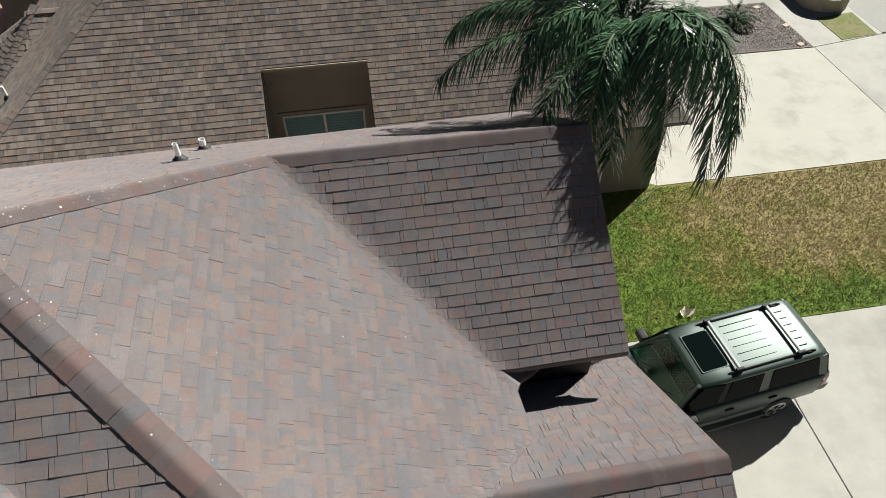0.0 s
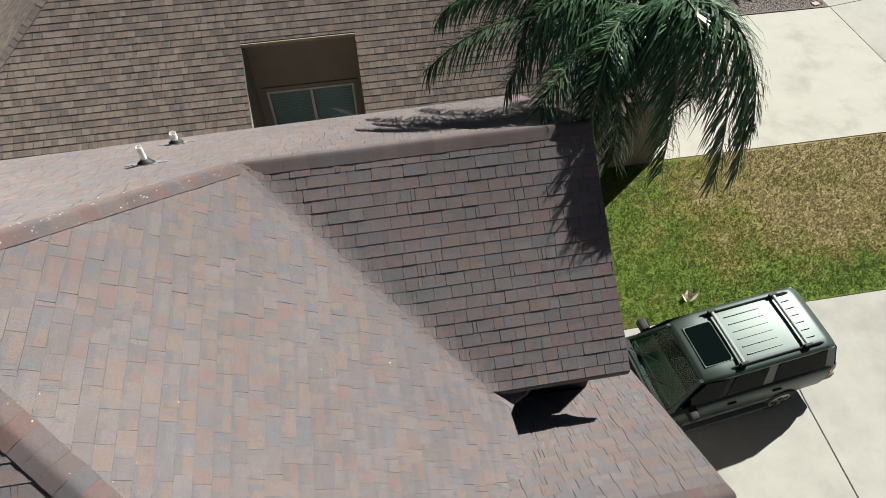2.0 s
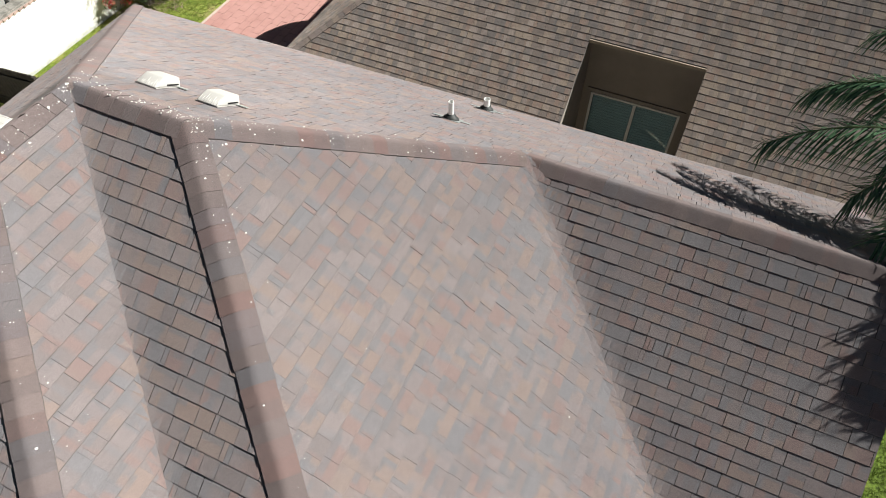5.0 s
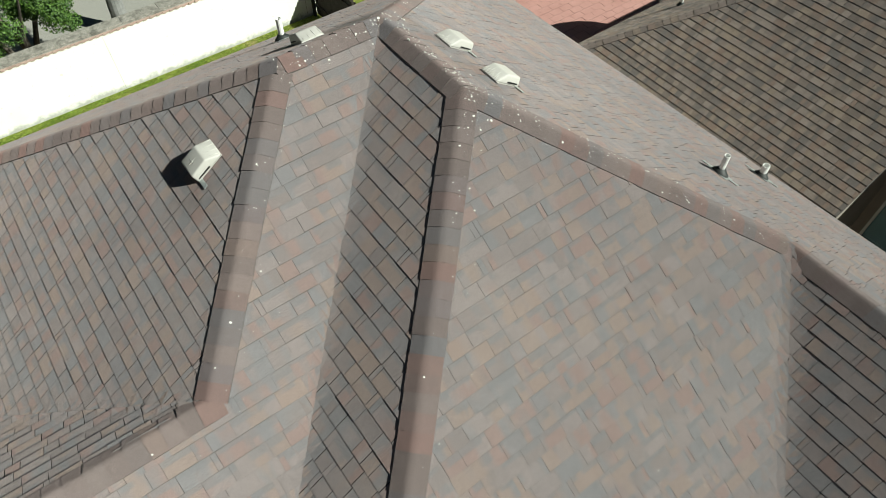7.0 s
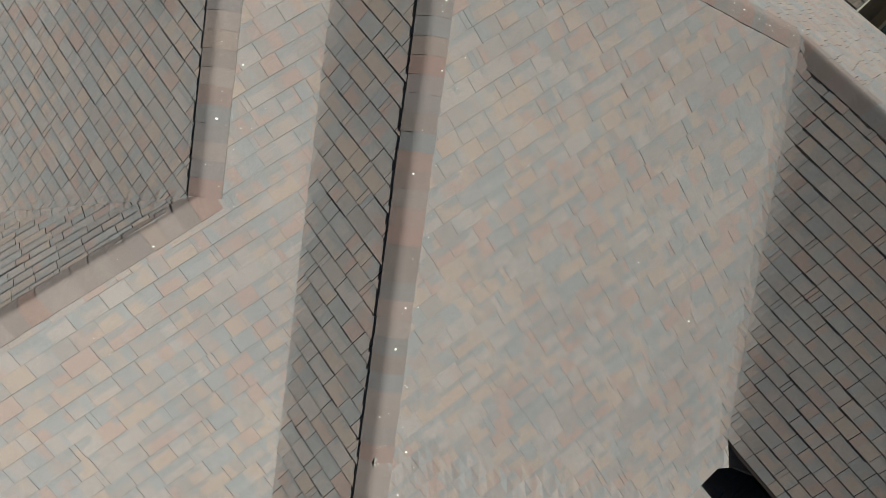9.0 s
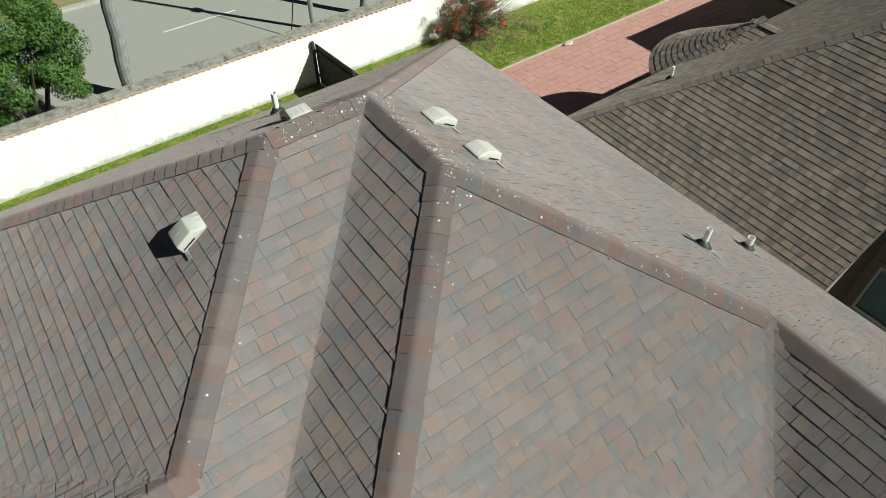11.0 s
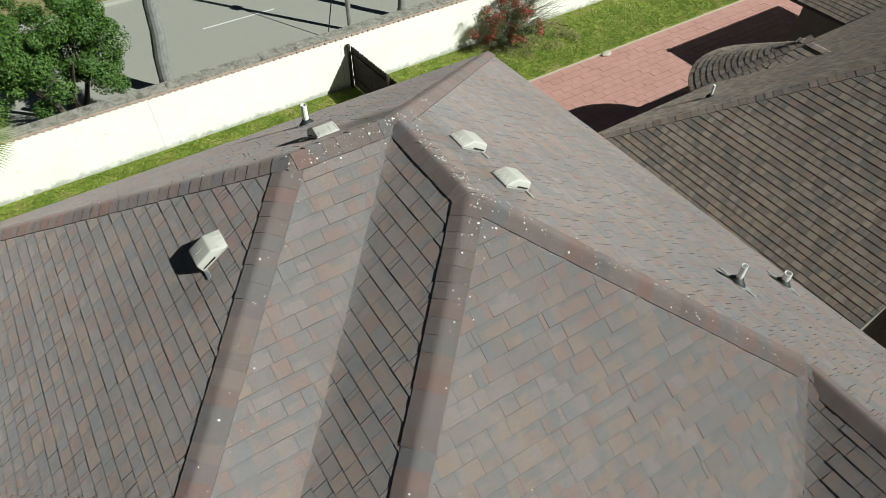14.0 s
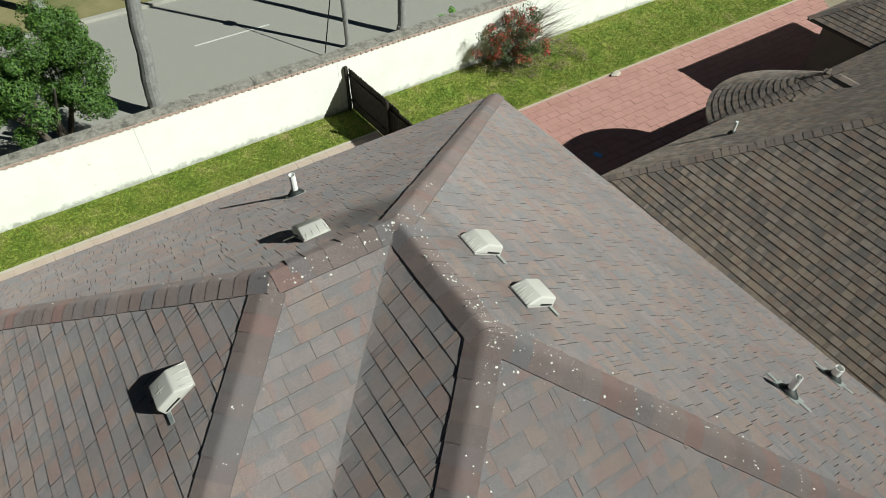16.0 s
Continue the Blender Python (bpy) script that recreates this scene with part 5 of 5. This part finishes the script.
CYCADLEAF = leafmat("cycad_leaflet", (0.02, 0.05, 0.016), (0.05, 0.1, 0.032), 0.85, 0.1)
PALMLEAF = leafmat("palm_leaflet", (0.028, 0.07, 0.036), (0.11, 0.19, 0.1), 0.22, 0.18)
RACHIS = grain("palm_midrib", (0.06, 0.1, 0.04), (0.11, 0.15, 0.06), 6, 60, 0.6)
PALMBARK = grain("grey_palm_bark", (0.16, 0.16, 0.155), (0.31, 0.31, 0.3), 6, 40, 0.95, bump=0.6, dist=0.02)
BARK = grain("dark_bark", (0.06, 0.05, 0.04), (0.14, 0.12, 0.1), 8, 60, 0.95, bump=0.6, dist=0.02)
SHEATH = grain("brown_leaf_sheath", (0.16, 0.12, 0.075), (0.3, 0.24, 0.16), 9, 60, 0.9)


def frond(b, az, el, length, droop, rng, leaf=0.55, wind=(0.0, 0.0), pairs=46, width=0.026):
    """One feather frond: a bent midrib with leaflets hanging on both sides. Returns the midrib."""
    p = Vector((0, 0, 0))
    d = Vector((math.cos(az) * math.cos(el), math.sin(az) * math.cos(el), math.sin(el)))
    n = 14
    spine = [p.copy()]
    for i in range(n):
        t = (i + 1) / n
        d = (d + Vector((wind[0] * t, wind[1] * t, -droop * (0.35 + t)))).normalized()
        p = p + d * (length / n)
        spine.append(p.copy())
    for side in (-1, 1):
        for k in range(pairs):
            t = 0.16 + 0.84 * (k + rng.random() * 0.6) / pairs
            f = t * n
            i = min(int(f), n - 1)
            q = spine[i].lerp(spine[i + 1], f - i)
            tan = (spine[i + 1] - spine[i]).normalized()
            lat = tan.cross(Vector((0, 0, 1)))
            lat = lat.normalized() if lat.length > 0.05 else Vector((1, 0, 0))
            ll = leaf * (0.35 + 0.65 * math.sin(min(1, t * 1.1) * math.pi * 0.85 + 0.25)) * rng.uniform(0.8, 1.15)
            v = (lat * side * rng.uniform(0.45, 1.0) + tan * rng.uniform(0.45, 1.0) + Vector((rng.gauss(0, 0.12), rng.gauss(0, 0.12), rng.uniform(-0.6, 0.1)))).normalized()
            w = width * rng.uniform(0.7, 1.2)
            wd = v.cross(Vector((0, 0, 1))).normalized() * w
            o = len(b.v)
            pt = q.copy()
            for s in range(4):
                ww = wd * (0.7, 1.0, 0.75, 0.06)[s]
                b.v += [tuple(pt - ww * 0.5), tuple(pt + ww * 0.5)]
                pt = pt + v * (ll / 3)
                v = (v + Vector((wind[0] * 0.9, wind[1] * 0.9, -0.4 - rng.random() * 0.4))).normalized()
            b.f += [(o + 2 * s, o + 2 * s + 1, o + 2 * s + 3, o + 2 * s + 2) for s in range(3)]
    return spine


palm = thing("palm_tree", "tall queen palm with drooping wind-blown green fronds", "palm tree", (8.06, 4.02, -0.09))
b = Build()
zs = [-0.1 + 0.35 * k for k in range(24)]
b.tube([(0.02 * math.sin(z), 0.015 * math.cos(z * 1.3), z) for z in zs], [0.17 - 0.004 * k + (0.012 if k % 2 else 0) for k in range(24)], 12)
part("trunk", b, PALMBARK, palm, "ringed grey trunk")
rp = random.Random(14)
b = Build()
for k in range(9):
    a = k * 2.4
    b.tube([(0.08 * math.cos(a), 0.08 * math.sin(a), 7.55 + 0.03 * k), (0.17 * math.cos(a), 0.17 * math.sin(a), 7.95 + 0.03 * k), (0.3 * math.cos(a), 0.3 * math.sin(a), 8.3)], [0.07, 0.06, 0.03], 6)
part("leaf_base", b, SHEATH, palm, "fibrous brown leaf bases")
FRONDS = [(184, 34, 3.29, 0.127, -0.013, 0.004), (159, 35, 3.08, 0.126, 0.053, -0.032), (225, 62, 2.68, 0.326, 0.022, -0.05), (227, 56, 2.9, 0.307, 0.022, -0.08), (266, 72, 3.41, 0.484, 0.005, -0.072),
          (293, 74, 3.97, 0.482, 0.054, -0.079), (291, 73, 2.73, 0.331, -0.072, -0.03), (284, 72, 3.9, 0.47, 0.03, -0.07), (296, 70, 3.27, 0.342, 0.032, -0.054), (242, 31, 2.3, 0.2, 0.03, -0.017), (214, 32, 2.3, 0.115, 0.006, -0.021),
          (168, 44, 3.0, 0.13, 0.0, -0.02), (196, 46, 2.5, 0.18, 0.0, -0.02), (78, 48, 2.4, 0.16, 0.0, -0.02), (105, 42, 3.0, 0.12, 0.0, -0.03), (128, 44, 3.1, 0.12, 0.0, -0.02),
          (150, 54, 2.9, 0.14, 0.01, -0.03), (186, 62, 2.4, 0.22, 0.0, -0.03), (300, 68, 2.2, 0.3, -0.02, -0.03), (48, 62, 1.9, 0.2, 0.0, -0.03), (120, 68, 2.5, 0.15, 0.0, -0.02),
          (236, 72, 2.0, 0.36, 0.02, 0.0), (60, 76, 1.9, 0.2, 0.0, -0.02), (150, 74, 2.0, 0.2, 0.0, -0.03), (255, 76, 1.9, 0.36, 0.0, 0.0), (10, 58, 1.8, 0.28, 0.0, -0.04), (275, 66, 2.3, 0.4, 0.0, 0.0)]
for az, el, ln, dr, wx, wy in FRONDS:
    b = Build()
    spine = frond(b, radians(az), radians(el), ln * 1.02, dr, rp, 0.8, (wx, wy), 105, 0.021)
    f = part("frond", b, PALMLEAF, palm, "dark green feathery frond")
    f.location = (0, 0, 8.0)
    part("midrib", Build().tube([q[:] for q in spine], [0.024 * (1 - k / 16) + 0.003 for k in range(len(spine))], 5), RACHIS, f)


def cycad(x, y, size, count):
    c = thing("cycad", "dark green cycad rosette in the gravel bed", "cycad", (x, y, 0.02), 0, "cycads in the gravel bed")
    rng = random.Random(int(x * 100))
    part("stem", Build().tube([(0, 0, 0), (0, 0, 0.22)], [0.16, 0.11], 9), BARK, c)
    for k in range(count):
        b = Build()
        spine = frond(b, k * 2.4, radians(rng.uniform(12, 78)), size * rng.uniform(0.8, 1.1), 0.14, rng, 0.17, (0, 0), 26, 0.024)
        f = part("frond", b, CYCADLEAF, c)
        f.location = (0, 0, 0.2)
    return c


cycad(18.97, 16.98, 1.05, 44)
cycad(17.19, 17.44, 1.0, 40)


def leaf_cloud(b, centres, count, rng, size):
    """Small leaves round clump centres: bent diamonds, denser towards each clump's skin."""
    for _ in range(count):
        cx, cy, cz, r = rng.choice(centres)
        v = Vector((rng.gauss(0, 1), rng.gauss(0, 1), rng.gauss(0, 1))).normalized()
        p = Vector((cx, cy, cz)) + v * r * (rng.random() ** 0.35)
        n = (v + Vector((rng.gauss(0, 0.5), rng.gauss(0, 0.5), 0.5 + rng.gauss(0, 0.4)))).normalized()
        a = n.orthogonal().normalized()
        a = (Matrix.Rotation(rng.uniform(0, 6.28), 3, n) @ a)
        c = n.cross(a)
        s = size * rng.uniform(0.6, 1.3)
        b.add([(p - a * s)[:], (p + c * s * 0.42 + n * s * 0.1)[:], (p + a * s)[:], (p - c * s * 0.42 + n * s * 0.1)[:]], [(0, 1, 2), (0, 2, 3)])


TREELEAF = leafmat("dark_tree_leaf", (0.025, 0.07, 0.008), (0.105, 0.2, 0.026), 0.6, 0.15)
tree = thing("street_tree", "dense dark green broadleaf tree behind the wall", "tree", (-18.4, -3.2, 0))
b = Build()
rt = random.Random(3)
limbs = []
for a, h in ((0.3, 2.6), (1.7, 2.9), (2.9, 2.5), (4.2, 3.0), (5.4, 2.7)):
    tip = (1.3 * math.cos(a), 1.9 * math.sin(a), h)
    limbs.append(tip)
    part("limb", Build().tube([(0.1 * math.cos(a), 0.25 * math.sin(a), 0.0), (0.45 * math.cos(a), 0.7 * math.sin(a), 1.1), tip], [0.1, 0.075, 0.03], 7), BARK, tree)
part("trunk", Build().tube([(0.0, 0.2, -0.1), (0.1, 0.1, 0.7), (0.0, -0.2, 1.7)], [0.17, 0.14, 0.09], 9), BARK, tree)
centres = [(rt.uniform(-1.5, 1.25), rt.uniform(-2.9, 1.95), rt.uniform(1.7, 3.9), rt.uniform(0.25, 0.6)) for _ in range(110)]
centres = [c for c in centres if (c[0] / 1.7) ** 2 + ((c[1] + 0.3) / 2.7) ** 2 + ((c[2] - 2.7) / 1.6) ** 2 < 1.1]
centres += [(0.7, 1.6, 1.2, 0.35), (0.9, 1.2, 1.6, 0.5), (0.6, -0.8, 1.0, 0.35), (0.3, 1.0, 4.0, 0.4)]
leaf_cloud(b, centres, 80000, rt, 0.05)
part("crown", b, TREELEAF, tree, "crown of many small glossy leaves")

trunk_b = Build()
tz = [(-18.34 + 0.012 * k, -0.2 + 0.036 * k + 0.02 * math.sin(k), -0.1 + 0.3 * k) for k in range(22)]
trunk_b.tube([(x + 18.34, y + 0.2, z) for x, y, z in tz], [0.26 - 0.004 * k + (0.01 if k % 2 else 0) for k in range(22)], 14)
tp = thing("street_palm", "grey street palm trunk behind the wall", "palm tree", (-18.34, -0.2, 0), 0, "street palms")
part("trunk", trunk_b, PALMBARK, tp)
part("root_boss", Build().tube([(0, 0, -0.1), (0, 0, 0.12), (0, 0, 0.3)], [0.36, 0.32, 0.26], 14), PALMBARK, tp)
copy_thing(tp, pose(-18.6, 9.46, 0, 0, 0, 40) @ Matrix.Diagonal((0.62, 0.62, 1, 1)))
copy_thing(tp, pose(-27.6, -2.2, 0, 0, 0, 110) @ Matrix.Diagonal((0.9, 0.9, 1, 1)))

FANLEAF = leafmat("yellow_green_fan_leaf", (0.2, 0.29, 0.07), (0.38, 0.44, 0.15), 0.4, 0.3)
fan = thing("fan_palm", "yellow-green fan palm standing against the wall", "palm tree", (-14.6, -6.35, 0))
part("trunk", Build().tube([(0, 0, -0.1), (0, 0, 2.8)], [0.16, 0.13], 10), PALMBARK, fan)
rf = random.Random(6)
for k in range(24):
    a, e = k * 2.4, radians(rf.uniform(-25, 65))
    c = Vector((math.cos(a) * math.cos(e), math.sin(a) * math.cos(e), math.sin(e)))
    hub = c * 0.95
    b = Build()
    lat = c.cross(Vector((0, 0, 1))).normalized()
    for j in range(34):
        w = radians(-115 + 230 * j / 33)
        v = (c * math.cos(w) + lat * math.sin(w) + Vector((0, 0, 0.1))).normalized()
        pt = hub.copy()
        wd = v.cross(Vector((0, 0, 1))).normalized() * 0.035
        o = len(b.v)
        for s in range(4):
            ww = wd * (0.4, 1.0, 0.7, 0.05)[s]
            b.v += [tuple(pt - ww * 0.5), tuple(pt + ww * 0.5)]
            pt = pt + v * 0.33
            v = (v + Vector((0, 0, -0.28))).normalized()
        b.f += [(o + 2 * s, o + 2 * s + 1, o + 2 * s + 3, o + 2 * s + 2) for s in range(3)]
    f = part("fan_leaf", b, FANLEAF, fan)
    f.location = (0, 0, 2.75)
    part("stalk", Build().tube([(0, 0, 0), (hub * 0.5)[:], hub[:]], [0.016, 0.014, 0.01], 5), RACHIS, f)


WEEDLEAF = leafmat("bright_weed_leaf", (0.1, 0.3, 0.03), (0.2, 0.46, 0.06), 0.6, 0.3)
rw = random.Random(44)
for x, y, z, r in ((-15.9, 10.1, -0.01, 0.5), (-16.4, 3.6, -0.01, 0.3), (-17.6, 1.6, -0.01, 0.35)):
    b = Build()
    leaf_cloud(b, [(x + rw.uniform(-r, r) * 0.7, y + rw.uniform(-r, r), z + rw.uniform(0.05, 0.5) * (4.2 if r > 0.4 else 0.6), 0.14) for _ in range(14)], 500, rw, 0.05)
    tagged(part("weed", b, WEEDLEAF), "bright green weed growing behind the garden wall", "weed", "weeds behind the wall")
STONEWHITE = grain("white_glazed_clay", (0.7, 0.69, 0.65), (0.8, 0.79, 0.76), 8, 60, 0.4)
bowl = Build()
prof = [(0.02, 0.0), (0.1, 0.0), (0.16, 0.06), (0.175, 0.07), (0.15, 0.065), (0.09, 0.02), (0.01, 0.018)]
bowl.add([(r * math.cos(k * math.pi / 8), r * math.sin(k * math.pi / 8), z) for r, z in prof for k in range(16)], [(i * 16 + k, i * 16 + (k + 1) % 16, (i + 1) * 16 + (k + 1) % 16, (i + 1) * 16 + k) for i in range(6) for k in range(16)], pose(-14.71, 11.3, 0.02, 8, 0, 0))
tagged(part("bowl", bowl, STONEWHITE, smooth=True), "shallow white bowl on the ground by the bush", "bowl")
bm = bmesh.new()
bmesh.ops.create_icosphere(bm, subdivisions=2, radius=0.2, matrix=Matrix.Diagonal((0.7, 1.3, 0.3, 1)))
rs = random.Random(4)
for v in bm.verts:
    v.co *= rs.uniform(0.85, 1.1)
tagged(part("edge_stone", Build().bm(bm, pose(-11.9, 14.58, 0.03, 0, 0, 12)), KERBST), "pale flat stone on the patio edging", "stone")

BUSHLEAF = leafmat("bush_leaf", (0.04, 0.075, 0.02), (0.1, 0.14, 0.04), 0.5, 0.3)
BRACT = leafmat("red_bract", (0.42, 0.045, 0.045), (0.6, 0.1, 0.08), 0.6, 0.3)
TWIG = grain("grey_twig", (0.16, 0.14, 0.12), (0.3, 0.27, 0.24), 10, 80, 0.9)
bush = thing("flowering_bush", "sparse thorny bush with red flowers against the wall", "bush", (-14.45, 11.75, 0))
rb = random.Random(12)
b, tips = Build(), []
for k in range(90):
    a = rb.uniform(0, 6.28)
    r, h = rb.uniform(0.3, 1.5), rb.uniform(0.5, 2.0)
    tip = (r * math.cos(a) * 0.75, r * math.sin(a) * 1.25 + 0.4, h)
    tips.append(tip)
    b.tube([(rb.uniform(-0.15, 0.15), rb.uniform(-0.15, 0.15), -0.05), (tip[0] * 0.4, tip[1] * 0.4, h * 0.65), tip], [0.018, 0.012, 0.004], 4, False)
    for _ in range(5):
        q = (tip[0] + rb.uniform(-0.3, 0.3), tip[1] + rb.uniform(-0.25, 1.0), tip[2] + rb.uniform(-0.45, 0.2))
        b.tube([(tip[0] * 0.6, tip[1] * 0.6, h * 0.8), q], [0.006, 0.003], 3, False)
part("twig_tangle", b, TWIG, bush, "tangle of bare grey twigs", kind="stuff")
b = Build()
leaf_cloud(b, [(x, y, z, 0.26) for x, y, z in tips if y < 0.9], 6000, rb, 0.042)
part("foliage", b, BUSHLEAF, bush, kind="stuff")
b = Build()
leaf_cloud(b, [(x, y, z, 0.2) for x, y, z in tips if y < 0.9][:40], 2300, rb, 0.048)
part("flower_cluster", b, BRACT, bush, "clusters of red bracts", kind="stuff")
b = Build()
leaf_cloud(b, [(0.1, 0.0, 0.06, 0.25)] * 1 + [(rb.uniform(-0.6, 1.2), rb.uniform(-1.2, 2.8), 0.02, 0.3) for _ in range(60)], 5000, rb, 0.035)
part("leaf_litter", b, SHEATH, bush, kind="stuff")

# grass blades over the lawns
def tufts(name, polybox, density, material, label, seed, size=1.0):
    rng = random.Random(seed)
    x0, y0, x1, y1 = polybox
    b = Build()
    for _ in range(int((x1 - x0) * (y1 - y0) * density)):
        x, y = rng.uniform(x0, x1), rng.uniform(y0, y1)
        for _ in range(4):
            a, l, h = rng.uniform(0, 6.28), size * rng.uniform(0.02, 0.05), size * rng.uniform(0.012, 0.036)
            w = 0.007 * size
            px, py = x + rng.uniform(-0.02, 0.02) * size, y + rng.uniform(-0.02, 0.02) * size
            dx, dy = math.cos(a), math.sin(a)
            b.add([(px - dy * w, py + dx * w, 0.01), (px + dy * w, py - dx * w, 0.01), (px + dx * l, py + dy * l, 0.012 + h)], [(0, 1, 2)])
    return tagged(part(name, b, material), label, "grass", kind="stuff")


def blade_mat(name, mask, stops):
    """Thin grass blades that let some light through."""
    m = Mat(name, 0.6, 0, 0.3)
    c = m.ramp(mask(m), stops)
    m.color(c)
    tr = m.t.nodes.new("ShaderNodeBsdfTranslucent")
    m.t.links.new(c, tr.inputs[0])
    mx = m.t.nodes.new("ShaderNodeMixShader")
    mx.inputs[0].default_value = 0.45
    m.t.links.new(m.b.outputs[0], mx.inputs[1])
    m.t.links.new(tr.outputs[0], mx.inputs[2])
    m.t.links.new(mx.outputs[0], m.t.nodes["Material Output"].inputs[0])
    return m.m


BLADE = blade_mat("grass_blade", straw_mask, [(0.1, (0.112, 0.165, 0.02)), (0.5, (0.185, 0.18, 0.042)), (0.95, (0.275, 0.222, 0.095))])
BLADE_G = blade_mat("garden_grass_blade", lambda m: m.noise(1.1, 6, 0.7), [(0.36, (0.15, 0.21, 0.03)), (0.54, (0.215, 0.26, 0.045)), (0.68, (0.29, 0.27, 0.1))])
tufts("front_grass", (8.8, 3.55, 21.6, 8.6), 300, BLADE, "green and straw-coloured grass blades", 1, 1.5)
tufts("garden_grass", (-15.1, -8.0, -13.62, 5.6), 480, BLADE_G, "short green grass blades along the wall", 2, 1.3)
tufts("garden_grass_far", (-15.1, 5.6, -12.12, 24), 260, BLADE_G, "short green grass blades beside the patio", 4, 1.5)

# ---- single pieces of walls, paving and the nearest slope ----
for y, out in COPING_BRICKS:
    ob = new("brick", brick_m)
    ob.parent = gwall
    ob.matrix_basis = pose(-15.185 + out, y, 1.955)
pb = Build().box(-BW / 2 + 0.005, -BL / 2 + 0.005, -0.08, BW / 2 - 0.005, BL / 2 - 0.005, 0.0)
PATIO_JOINT = grain("patio_joint_sand", (0.2, 0.12, 0.1), (0.3, 0.185, 0.16), 8, 70)
pb.cut_material, pb.cut = PATIO_JOINT, [2, 3, 4, 5]
PB = pb.mesh("patio_brick", BRICKRED)
near = sorted(PATIO_BRICKS, key=lambda q: (q[0] + 9.5) ** 2 + (q[1] - 13.0) ** 2)
for x, y, z in near[:300]:
    ob = new("brick", PB)
    ob.parent = patio
    ob.matrix_basis = pose(x, y, z)
b = Build()
for x, y, z in near[300:]:
    b.box(x - BW / 2 + 0.005, y - BL / 2 + 0.005, -0.08, x + BW / 2 - 0.005, y + BL / 2 - 0.005, z)
b.cut_material = PATIO_JOINT
b.cut = [i for i in range(len(b.f)) if i % 6 > 1]
part("brick_field", b, BRICKRED, patio, kind="stuff")
TABM = {w: tab_mesh("tab", w, EXPO, 0.0085 if k % 2 else 0.0042, SHINGLE) for k, w in enumerate(WIDTHS)}
for w, m in PIECES:
    ob = new("shingle", TABM[w])
    ob.parent = roof
    ob.matrix_basis = m
